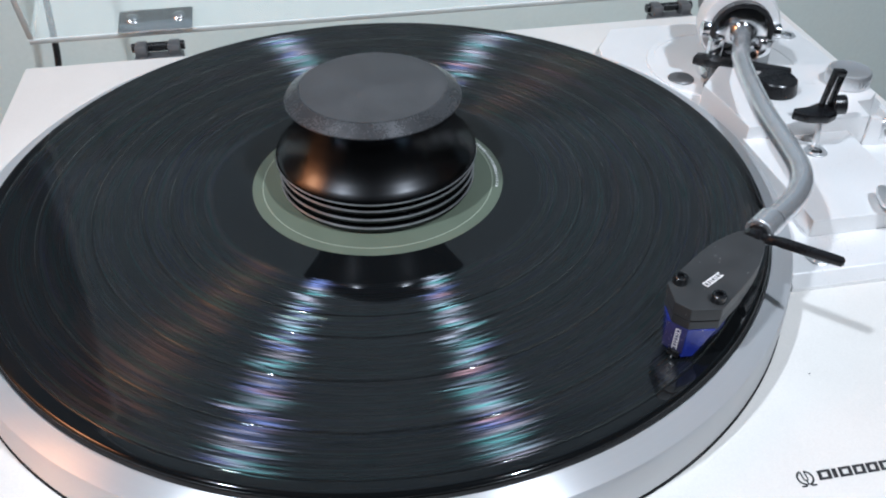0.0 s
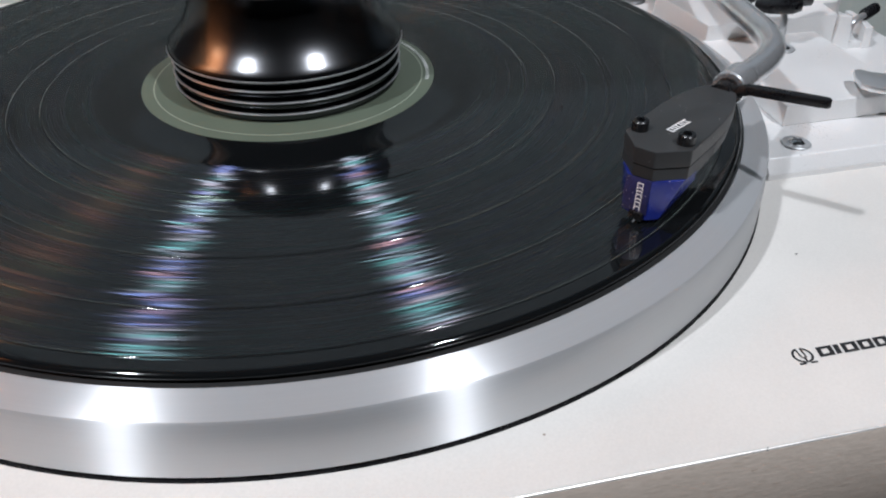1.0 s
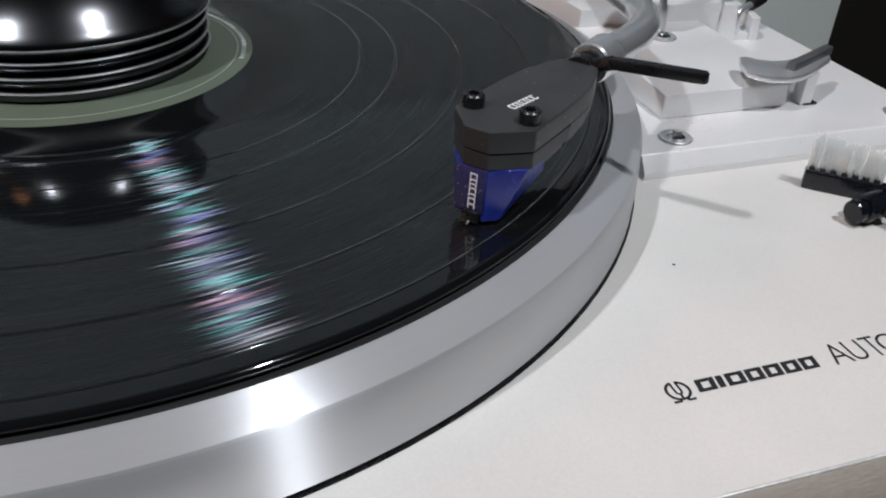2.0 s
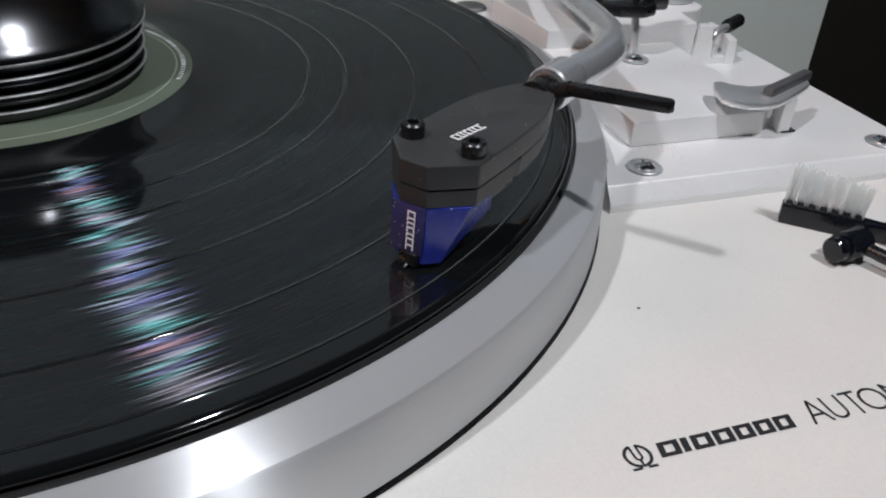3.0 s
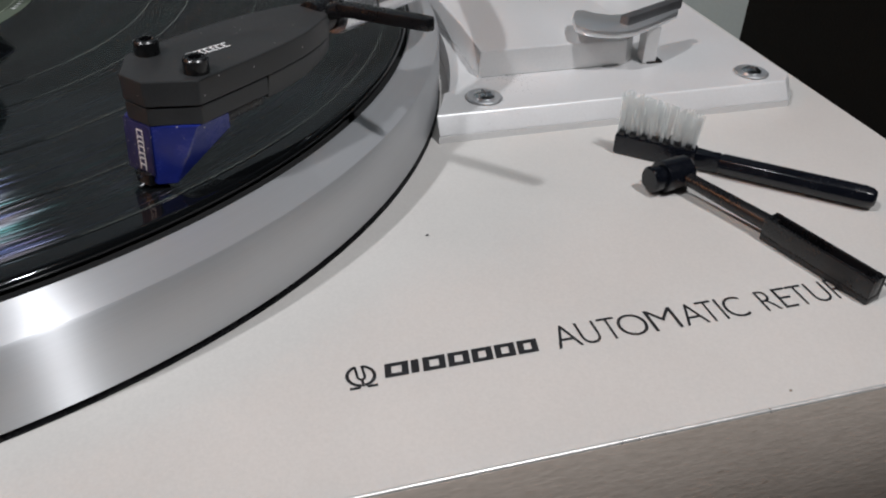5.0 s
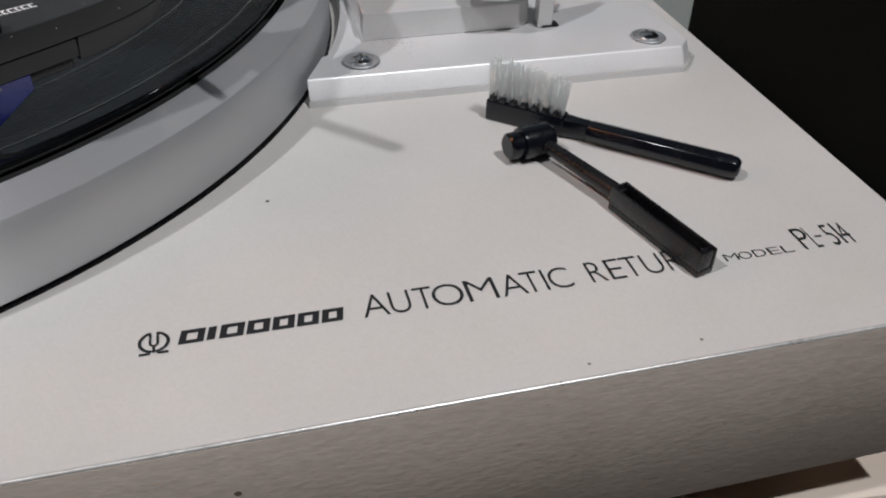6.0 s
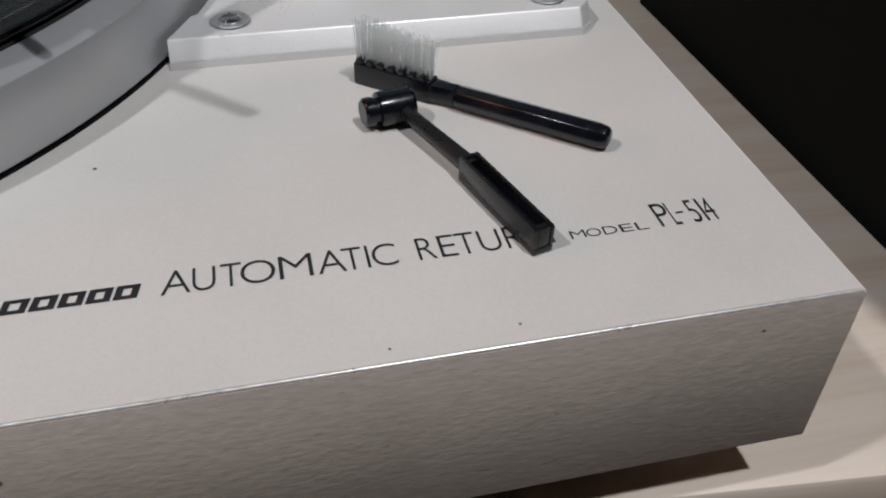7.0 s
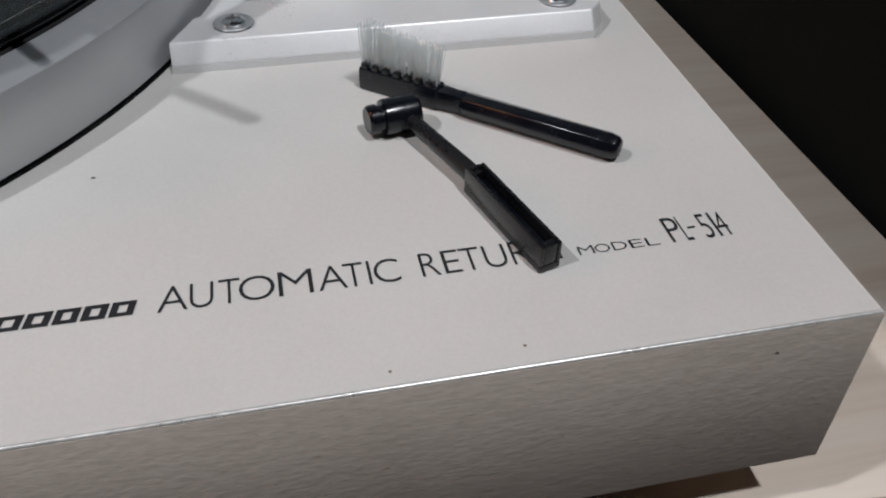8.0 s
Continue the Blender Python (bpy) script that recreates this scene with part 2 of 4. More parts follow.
CHROME = surface("chrome", (0.80, 0.81, 0.82), 0.14, 1.0, 0.05, 60.0, 900.0, 0.05, 0.00003, rough_spread=0.05)
SATIN = surface("satin_steel", (0.70, 0.71, 0.72), 0.32, 0.8, 0.03, 60.0, 1500.0, 0.0, 0.00003, rough_spread=0.05)
RIB_METAL = surface("rib_highlight_metal", (0.42, 0.425, 0.43), 0.36, 0.8, 0.2, 80.0, 1500.0, 0.1)
DARK_METAL = surface("dark_metal", (0.16, 0.16, 0.165), 0.38, 0.6, 0.2, 80.0, 1500.0, 0.1)
BLACK = surface("black_plastic", (0.006, 0.006, 0.007), 0.28, 0.0, 0.3, 90.0, 1800.0, 0.25, 0.00006)
SHELL = surface("satin_black_shell", (0.030, 0.031, 0.032), 0.44, 0.0, 0.25, 120.0, 3000.0, 0.3, 0.00005, dust=0.025)
GLOSS = surface("glossy_black_plastic", (0.004, 0.005, 0.008), 0.2, 0.0, 0.3, 120.0, 1200.0, 0.15, 0.00005)
RUBBER = surface("black_rubber", (0.015, 0.015, 0.015), 0.75, 0.0, 0.3, 120.0, 1500.0, 0.4)
BLUE = surface("dusty_blue_plastic", (0.016, 0.028, 0.22), 0.24, 0.0, 0.2, 200.0, 5000.0, 0.2, 0.00005, coat=0.4, dust=0.05)
BLUE_FRONT = surface("dusty_dark_blue_plastic", (0.022, 0.022, 0.085), 0.4, 0.0, 0.6, 900.0, 6000.0, 0.4, 0.00006, dust=0.6)
LABEL = surface("record_label_paper", (0.088, 0.108, 0.078), 0.55, 0.0, 0.1, 60.0, 1500.0, 0.1)
WHITE_INK = surface("white_ink", (0.8, 0.8, 0.8), 0.5, 0.0, 0.04, 200.0, 2000.0, 0)
PALE_INK = surface("pale_ink", (0.25, 0.28, 0.22), 0.5, 0.0, 0.1, 200.0, 2000.0, 0)
BLACK_INK = surface("black_ink", (0.018, 0.018, 0.02), 0.45, 0.0, 0.2, 200.0, 2000.0, 0)
# out-of-view walls, darkened so that the record reflects little
FAR_WALL = surface("dark_wall_for_reflection", (0.05, 0.06, 0.07), 0.75, 0.0, 0.05, 4.0, 300.0, 0.2, 0.0003)
# two unseen wall tones, added to shade the reflection in the record
REFLECTED_DARK = surface("dark_tone_for_reflection", (0.07, 0.08, 0.08), 0.75, 0.0, 0.05, 4.0, 300.0, 0.2, 0.0003)
REFLECTED_MID = surface("mid_tone_for_reflection", (0.19, 0.235, 0.265), 0.75, 0.0, 0.05, 4.0, 300.0, 0.2, 0.0003)
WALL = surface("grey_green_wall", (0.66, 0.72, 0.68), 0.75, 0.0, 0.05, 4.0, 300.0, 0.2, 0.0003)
# side wall out of view, lighter tone set to lift the record's right-hand reflection
EAST_WALL = surface("side_wall_for_reflection", (0.28, 0.35, 0.39), 0.75, 0.0, 0.05, 4.0, 300.0, 0.2, 0.0003)
# ceiling out of view, darkened for the same reflection
CEILING = surface("dark_ceiling_for_reflection", (0.06, 0.065, 0.07), 0.8, 0.0, 0.03, 3.0, 200.0, 0.1, 0.0003)
FLOOR = surface("brown_floor", (0.12, 0.10, 0.085), 0.5, 0.0, 0.2, 6.0, 120.0, 0.1, 0.0003)
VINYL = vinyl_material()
WOOD = wood_material()
ACRYLIC = sheer_material("clear_acrylic", (0.80, 0.84, 0.82), 0.82)
FROSTED = surface("pale_acrylic_edge", (0.72, 0.75, 0.74), 0.35, 0.0, 0.05, 40.0, 800.0, 0.05)
BRISTLE = sheer_material("clear_nylon", (1.0, 1.0, 1.0), 0.68)
ARM_STEEL = surface("polished_steel", (0.78, 0.79, 0.81), 0.24, 0.82, 0.02, 20.0, 60.0, 0.0, 0.00003, rough_spread=0.02)
STITCH = surface("black_cloth", (0.005, 0.0053, 0.0048), 0.85, 0.0, 0.3, 12.0, 900.0, 0.5, 0.0003)

STITCH.node_tree.nodes["Principled BSDF"].inputs["Specular IOR Level"].default_value = 0.12
BROWN = surface("red_brown_wood", (0.34, 0.17, 0.09), 0.45, 0.0, 0.25, 5.0, 60.0, 0.2, 0.0004)

# mesh tools, in millimetres
MM = 0.001
PLACE = {}


def thing(name, x, y, z, label, category, group="", kind=""):
    ob = new(name)
    ob.empty_display_size = 0.02
    ob.location = (x * MM, y * MM, z * MM)
    PLACE[ob] = Vector(ob.location)
    return tagged(ob, label, category, group, kind)


def part(name, bm, material, parent=None, label="", sharp=32, centre=None):
    """Links a bmesh in millimetres as one mesh object, under a thing or a part."""
    bmesh.ops.recalc_face_normals(bm, faces=bm.faces)
    bmesh.ops.scale(bm, vec=(MM, MM, MM), verts=bm.verts)
    lo = Vector([min(v.co[i] for v in bm.verts) for i in range(3)])
    hi = Vector([max(v.co[i] for v in bm.verts) for i in range(3)])
    c = Vector(centre) * MM if centre else (lo + hi) / 2
    bmesh.ops.translate(bm, vec=-c, verts=bm.verts)
    me = bpy.data.meshes.new(name)
    bm.to_mesh(me)
    bm.free()
    me.shade_smooth()
    me.set_sharp_from_angle(angle=radians(sharp))
    me.materials.append(material)
    ob = new(name, me)
    if parent:
        ob.parent = parent
        ob.location = c - PLACE[parent]
    else:
        ob.location = c
    PLACE[ob] = c
    if material in (PLATE, SHELL, BLUE, DECK):
        ob.modifiers.new("even_faces", "WEIGHTED_NORMAL").keep_sharp = True
    return tagged(ob, label)


def soften(bm, size, segments=2, angle=25):
    edges = [e for e in bm.edges if len(e.link_faces) == 2 and e.calc_face_angle(0) > radians(angle)]
    if size and edges:
        bmesh.ops.bevel(bm, geom=edges, offset=size, segments=segments, profile=0.5, affect="EDGES", clamp_overlap=True)
    return bm


def join(*bms):
    out = bmesh.new()
    for b in bms:
        me = bpy.data.meshes.new("join")
        b.to_mesh(me)
        b.free()
        out.from_mesh(me)
        bpy.data.meshes.remove(me)
    return out


def moved(bm, m):
    bmesh.ops.transform(bm, matrix=m, verts=bm.verts)
    return bm


def box(x0, x1, y0, y1, z0, z1, r=0.0, seg=2):
    bm = bmesh.new()
    bmesh.ops.create_cube(bm, size=1)
    bmesh.ops.scale(bm, vec=(x1 - x0, y1 - y0, z1 - z0), verts=bm.verts)
    bmesh.ops.translate(bm, vec=((x0 + x1) / 2, (y0 + y1) / 2, (z0 + z1) / 2), verts=bm.verts)
    return soften(bm, r, seg)


def prism(outline, z0, z1, r=0.0, seg=2, inset=0.0, angle=25):
    """An upright prism over an outline; inset draws the top in (a draft)."""
    bm = bmesh.new()
    cx, cy = sum(p[0] for p in outline) / len(outline), sum(p[1] for p in outline) / len(outline)
    low = [bm.verts.new((x, y, z0)) for x, y in outline]
    top = []
    for x, y in outline:
        d = math.hypot(x - cx, y - cy) or 1
        top.append(bm.verts.new((x - (x - cx) / d * inset, y - (y - cy) / d * inset, z1)))
    bm.faces.new(low[::-1])
    bm.faces.new(top)
    for i in range(len(low)):
        j = (i + 1) % len(low)
        bm.faces.new((low[i], low[j], top[j], top[i]))
    bmesh.ops.recalc_face_normals(bm, faces=bm.faces)
    return soften(bm, r, seg, angle)


def lathe(profile, segments=64, cx=0.0, cy=0.0):
    """Turns a profile of (radius, height) about an upright axis."""
    bm = bmesh.new()
    rings = []
    for r, z in profile:
        if r < 1e-6:
            rings.append([bm.verts.new((cx, cy, z))])
        else:
            rings.append([bm.verts.new((cx + r * math.cos(2 * math.pi * i / segments), cy + r * math.sin(2 * math.pi * i / segments), z)) for i in range(segments)])
    for a, b in zip(rings, rings[1:]):
        for i in range(segments):
            j = (i + 1) % segments
            if len(a) == 1 and len(b) == 1:
                continue
            if len(a) == 1:
                bm.faces.new((a[0], b[i], b[j]))
            elif len(b) == 1:
                bm.faces.new((a[i], a[j], b[0]))
            else:
                bm.faces.new((a[i], a[j], b[j], b[i]))
    return bm


def glide(points, steps=6):
    """A smooth line through the points."""
    p = [Vector(q) for q in points]
    p = [p[0] * 2 - p[1]] + p + [p[-1] * 2 - p[-2]]
    out = []
    for i in range(1, len(p) - 2):
        for s in range(steps):
            t = s / steps
            a, b, c, d = p[i - 1:i + 3]
            out.append(0.5 * ((2 * b) + (c - a) * t + (2 * a - 5 * b + 4 * c - d) * t * t + (3 * b - a - 3 * c + d) * t ** 3))
    return out + [p[-2]]


def tube(points, radius, sides=20, smooth=6):
    line = glide(points, smooth) if smooth else [Vector(q) for q in points]
    bm = bmesh.new()
    rings = []
    up = Vector((0, 0, 1))
    for i, p in enumerate(line):
        d = (line[min(i + 1, len(line) - 1)] - line[max(i - 1, 0)]).normalized()
        side = d.cross(up)
        if side.length < 1e-3:
            side = Vector((1, 0, 0))
        side.normalize()
        other = side.cross(d)
        r = radius if isinstance(radius, (int, float)) else radius[0] + (radius[1] - radius[0]) * i / (len(line) - 1)
        rings.append([bm.verts.new(p + (side * math.cos(a) + other * math.sin(a)) * r) for a in (2 * math.pi * k / sides for k in range(sides))])
    for a, b in zip(rings, rings[1:]):
        for k in range(sides):
            j = (k + 1) % sides
            bm.faces.new((a[k], a[j], b[j], b[k]))
    bm.faces.new(rings[0][::-1])
    bm.faces.new(rings[-1])
    return bm


def spun(profile, base, axis, segments=40):
    """A lathe whose axis starts at base and points along axis."""
    turn = Vector(axis).to_track_quat("Z", "Y").to_matrix().to_4x4()
    return moved(lathe(profile, segments), Matrix.Translation(base) @ turn)


def disc_profile(r, h, bevel=0.4):
    return [(0, 0), (r - bevel, 0), (r, bevel), (r, h - bevel), (r - bevel * 0.3, h - bevel * 0.3), (r - bevel, h), (0, h)]


def lettering(text, x0, x1, y, z, height, shear=0.0, heavy=0.0):
    """Flat letters in the built-in font from x0 to x1 on the baseline y, as a bmesh in millimetres."""
    cu = bpy.data.curves.new("lettering", "FONT")
    cu.body, cu.size, cu.offset, cu.resolution_u = text, 1.0, heavy, 4
    ob = new("lettering", cu)
    me = bpy.data.meshes.new_from_object(ob.evaluated_get(bpy.context.evaluated_depsgraph_get()))
    bpy.data.objects.remove(ob)
    bm = bmesh.new()
    bm.from_mesh(me)
    bpy.data.meshes.remove(me)
    bpy.data.curves.remove(cu)
    xs, ys = [v.co.x for v in bm.verts], [v.co.y for v in bm.verts]
    sx, sy = (x1 - x0) / (max(xs) - min(xs)), height / (max(ys) - max(0, min(ys)))
    lo = min(xs)
    for v in bm.verts:
        yy = v.co.y * sy
        v.co = (x0 + (v.co.x - lo) * sx + yy * shear, y + yy, z)
    return bm


def flat(outline, z=0.0):
    bm = bmesh.new()
    bm.faces.new([bm.verts.new((x, y, z)) for x, y in outline])
    return bm


def arc(r, a0, a1, n, cx=0.0, cy=0.0):
    return [(cx + r * math.cos(radians(a0 + (a1 - a0) * i / n)), cy + r * math.sin(radians(a0 + (a1 - a0) * i / n))) for i in range(n + 1)]


# the room
SHELF_Z = -57.3


def room():
    x0, x1, y0, y1, z0, z1 = -1700, 1700, -2300, 300, -950, 1650
    w = 100
    tagged(part("floor", box(x0 - w, x1 + w, y0 - w, y1 + w, z0 - w, z0), FLOOR), "brown wooden floor of the room", "floor", kind="structure")
    tagged(part("ceiling", box(x0 - w, x1 + w, y0 - w, y1 + w, z1, z1 + w), CEILING), "plain unseen ceiling, kept dark grey to darken the record's reflection", "ceiling", kind="structure")
    tagged(part("wall_north", box(x0 - w, x1 + w, y1, y1 + w, z0, 70), WALL), "grey-green painted wall behind the rack", "wall", kind="structure")
    # band and upper wall are out of view, split to shape the record's reflection
    tagged(part("wall_north_band", box(-232, x1 + w, y1 + 4, y1 + w, 70.1, 185), REFLECTED_DARK), "unseen band of the wall behind the rack, darkened to shade the record's reflection", "wall", kind="structure")
    tagged(part("wall_north_upper", box(-232, x1 + w, y1 + 4, y1 + w, 185.1, z1), REFLECTED_MID), "unseen upper part of the wall behind the rack, toned blue-grey for the record's reflection", "wall", kind="structure")
    # dark end added behind an edge that the record reflects
    tagged(part("wall_north_recess", box(x0 - w, -232.1, y1 + 60, y1 + w, 70.1, z1), FAR_WALL), "unseen dark wall set back, added to darken the left of the record's reflection", "wall", kind="structure")
    tagged(part("wall_south", box(x0 - w, x1 + w, y0 - w, y0, z0, z1), FAR_WALL), "plain unseen wall, kept dark grey to darken the record's reflection", "wall", kind="structure")
    tagged(part("wall_east", box(x1, x1 + w, y0, y1, z0, z1), EAST_WALL), "plain unseen blue-grey wall, kept lighter than the others for the record's reflection", "wall", kind="structure")
    tagged(part("wall_west", box(x0 - w, x0, y0, y1, z0, z1), FAR_WALL), "plain unseen wall, kept dark grey to darken the record's reflection", "wall", kind="structure")


room()

# unseen wardrobe at the side of the room, added for the record's brown reflection
wardrobe = thing("wardrobe", -1400, -550, -950, "tall red-brown wooden wardrobe, unseen, added for the brown reflection in the record", "wardrobe")
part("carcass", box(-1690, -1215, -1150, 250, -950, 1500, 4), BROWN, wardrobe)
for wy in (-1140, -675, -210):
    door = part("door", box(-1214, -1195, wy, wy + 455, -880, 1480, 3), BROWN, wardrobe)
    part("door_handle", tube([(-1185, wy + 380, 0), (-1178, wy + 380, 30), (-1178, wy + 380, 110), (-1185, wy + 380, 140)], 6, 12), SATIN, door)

# the rack under the turntable
rack = thing("audio_rack", 70, 10, -950, "pale ash-wood audio rack carrying the turntable", "rack")
part("top_board", soften(prism([(-205, -130), (60, -156), (230, -172.0), (286, -177.6), (331, -180), (336.5, -174), (336.5, 205), (-205, 205)], SHELF_Z - 22, SHELF_Z), 1.6), WOOD, rack, "pale ash veneer board")
for lx in (-200, 300):
    for ly in (-120, 165):
        part("leg", box(lx, lx + 32, ly, ly + 34, -950, SHELF_Z - 22.1, 2), WOOD, rack)
for lz in (-420, -820):
    part("shelf", box(-167.9, 299.9, -118, 197, lz, lz + 20, 1.5), WOOD, rack)

# the dark loudspeaker beside the turntable
speaker = thing("loudspeaker", 480, -60, -950, "tall matt black floor-standing loudspeaker beside the rack", "loudspeaker")
part("cabinet", box(339.5, 600, -200, 78, -950, 150, 3), STITCH, speaker)
part("front_cloth", box(348, 592, -206, -200.1, -900, 140, 2), STITCH, speaker, "black cloth front")

# the turntable
X0, X1, Y0, Y1, ZB = -175.5, 261.9, -175.7, 173.3, -38.8
deck = thing("turntable", 43, 0, SHELF_Z, "silver belt-drive turntable with an open clear dust cover", "turntable")


def flared(bm):
    """Widens one side slightly towards the rear, to fit the camera's view."""
    for v in bm.verts:
        if v.co.x > 200:
            v.co.x += 4.8 * (v.co.y - Y0) / (Y1 - Y0)
    return bm


plinth = part("plinth", flared(box(X0, X1, Y0, Y1, ZB, -0.5, 0.05)), VINYL_WRAP, deck, "silver grained wrap with small scuffs")
part("top_panel", flared(box(X0 + 0.05, X1 - 0.05, Y0 + 0.05, Y1 - 0.05, -3, 0, 0.45, 3)), DECK, deck, "satin silver painted top")
# strip of brighter material puts in the glint along the worn front edge
part("edge_strip", flared(tube([(X0 + 0.6, Y0 + 0.5, -0.45), (X1 - 0.6, Y0 + 0.5, -0.45)], 0.47, 24, 60)), EDGE, deck, "worn front edge, its glint put in as a brighter strip")
part("base_tray", box(X0 + 14, X1 - 14, Y0 + 14, Y1 - 14, ZB - 7, ZB + 0.5, 1), BLACK, deck, "black bottom tray")
for fx, fy in ((X0 + 45, Y0 + 45), (X1 - 45, Y0 + 45), (X0 + 45, Y1 - 45), (X1 - 45, Y1 - 45)):
    h = -SHELF_Z + ZB - 5
    foot = part("foot", moved(lathe([(0, 0), (21, 0), (24, 1.5), (24, h * 0.45), (20, h * 0.6), (18, h), (0, h)], 40), Matrix.Translation((fx, fy, SHELF_Z))), RUBBER, deck)
    part("foot_ring", moved(lathe([(24.05, 2.5), (24.6, 2.8), (24.6, 4.2), (24.05, 4.5), (24.05, 2.5)], 40), Matrix.Translation((fx, fy, SHELF_Z))), SATIN, foot)

# writing on the top panel; the maker's mark stays plain shapes
INK_Z = 0.12
LETTERS = {
    "AUTOMATIC": [(145.2, 150.0), (150.3, 154.1), (154.9, 158.4), (158.2, 164.1), (164.7, 170.4), (171.3, 176.1), (175.7, 179.1), (179.8, 180.3), (180.8, 185.2)],
    "RETURN": [(188.9, 192.1), (192.9, 195.9), (196.1, 199.6), (200.3, 204.2), (205.1, 208.3), (209.0, 213.8)],
    "MODEL": [(217.0, 219.9), (220.1, 222.9), (223.4, 226.1), (226.7, 229.2), (229.8, 232.2)],
    "PL-514": [(234.7, 237.4), (237.6, 238.9), (238.9, 240.4), (241.4, 243.3), (244.0, 244.5), (244.6, 246.6)],
}
for word, y, height, heavy, note in (("AUTOMATIC", -152.8, 6.0, -0.012, "thin black lettering"), ("RETURN", -152.65, 5.95, -0.012, "thin black lettering"), ("MODEL", -152.4, 2.2, -0.012, "small wide black lettering"), ("PL-514", -152.4, 6.9, -0.008, "tall narrow black lettering")):
    for letter, (lx0, lx1) in zip(word, LETTERS[word]):
        if letter == "-":
            part("lettering", flat([(lx0, -149.1), (lx1, -149.1), (lx1, -148.6), (lx0, -148.6)], INK_Z), BLACK_INK, deck, note)
        else:
            part("lettering", lettering(letter, lx0, lx1, y, INK_Z, height, 0.0, heavy), BLACK_INK, deck, note)


def slant_frame(x0, x1, y0, y1, shear, t, z):
    """A slanted block outline: two level bars and two slanted uprights."""
    f = lambda x, y: (x + (y - y0) * shear, y)
    bars = [((x0, y0), (x1, y0), (x1, y0 + t), (x0, y0 + t)), ((x0, y1 - t), (x1, y1 - t), (x1, y1), (x0, y1)),
            ((x0, y0 + t), (x0 + t * 1.4, y0 + t), (x0 + t * 1.4, y1 - t), (x0, y1 - t)), ((x1 - t * 1.4, y0 + t), (x1, y0 + t), (x1, y1 - t), (x1 - t * 1.4, y1 - t))]
    return join(*[flat([f(*p) for p in b], z) for b in bars])


mark_x = [113.2, 117.9, 120.0, 124.6, 129.0, 133.3, 137.6, 141.9]
for i, (a, b) in enumerate(zip(mark_x, mark_x[1:])):
    if i == 1:
        bm = flat([(a, -152.2), (b - 0.7, -152.2), (b - 0.1, -149.0), (a + 0.6, -149.0)], INK_Z)
    else:
        bm = slant_frame(a, b - 0.5, -152.3, -148.9, 0.18, 0.85, INK_Z)
    part("maker_mark_bar", bm, BLACK_INK, deck)
ring_bits = []
for a_from, a_to in ((105, 262), (75, -82)):
    outer, inner = arc(2.65, a_from, a_to, 16, 109.3, -150.7), arc(2.05, a_from, a_to, 16, 109.3, -150.7)
    ring_bits += [flat([p, q, r, t], INK_Z) for p, q, r, t in zip(outer, outer[1:], inner[1:], inner)]
fork = arc(0.85, 180, 360, 8, 109.3, -151.0)
fork_in = arc(0.4, 180, 360, 8, 109.3, -151.0)
ring_bits += [flat([p, q, r, t], INK_Z) for p, q, r, t in zip(fork, fork[1:], fork_in[1:], fork_in)]
for bx0, bx1, by0, by1 in ((106.9, 108.7, -153.75, -153.2), (109.9, 111.7, -153.75, -153.2), (108.45, 108.9, -151.0, -148.3), (109.7, 110.15, -151.0, -148.3), (109.05, 109.55, -153.3, -151.7)):
    ring_bits.append(flat([(bx0, by0), (bx1, by0), (bx1, by1), (bx0, by1)], INK_Z))
bm = join(*ring_bits)
part("maker_emblem", bm, BLACK_INK, deck)

for mx, my, mr in ((131.8, -112.0, 0.45), (39.7, -160.6, 0.35), (201.3, -171.3, 0.4), (179.8, -172.4, 0.35)):
    part("chip", flat([(mx + mr * math.cos(a) * random.uniform(0.6, 1.2), my + mr * math.sin(a) * random.uniform(0.5, 0.9)) for a in (i * 0.785 for i in range(8))], INK_Z), DARK_METAL if mx == 131.8 else CHIP, deck, "small dark chip in the paint")
for mx, mz, mr in ((120.2, -11.9, 0.7), (243.9, -6.0, 0.32)):
    part("chip", moved(flat([(mr * math.cos(a) * random.uniform(0.6, 1.2), mr * math.sin(a) * random.uniform(0.6, 1.1)) for a in (i * 0.785 for i in range(8))], 0), Matrix.Translation((mx, Y0 - 0.06, mz)) @ Matrix.Rotation(radians(90), 4, "X")), CHIP, deck, "small dark scuff in the wrap")

# platter
platter = part("platter", lathe([(0, 0.7), (155, 0.7), (159.5, 0.7), (160.0, 1.2), (160.1, 9), (159.8, 15.9), (159.3, 16.7), (152.6, 19.0), (151.9, 18.9), (151.6, 17.0), (0, 17.0)], 256), ALUMINIUM, deck, "brushed aluminium rim")
# flat black ring on the deck stands in for the shade under the rim
part("platter_gap", lathe([(150, 0.06), (160.5, 0.06), (160.4, 0.2), (150, 0.2), (150, 0.06)], 160), BLACK, platter)
part("hub", lathe([(0, -0.2), (30, -0.2), (30, 0.75), (0, 0.75)], 48), DARK_METAL, platter)
mat_profile = [(0, 16.9), (150.4, 16.9), (151.2, 17.6), (150.6, 18.9)]
for r in range(146, 52, -6):
    mat_profile += [(r + 0.6, 19.05), (r, 18.5), (r - 0.6, 19.05)]
part("platter_mat", lathe(mat_profile + [(0, 19.05)], 160), RUBBER, platter, "black ribbed rubber mat")

# the raised tonearm plate, step by step
AR = 163.0
a0, a1 = -26.6, 36.5
plate_outline = arc(AR, a0, a1, 40) + [(136, 128), (150, 150), (250, 150), (254, 146), (252, -69), (248.5, -73)]
upper = prism(plate_outline, 1.75, 6.4)
for v in upper.verts:
    if v.co.z > 6 and v.co.y < -60:
        v.co.y += 3.4
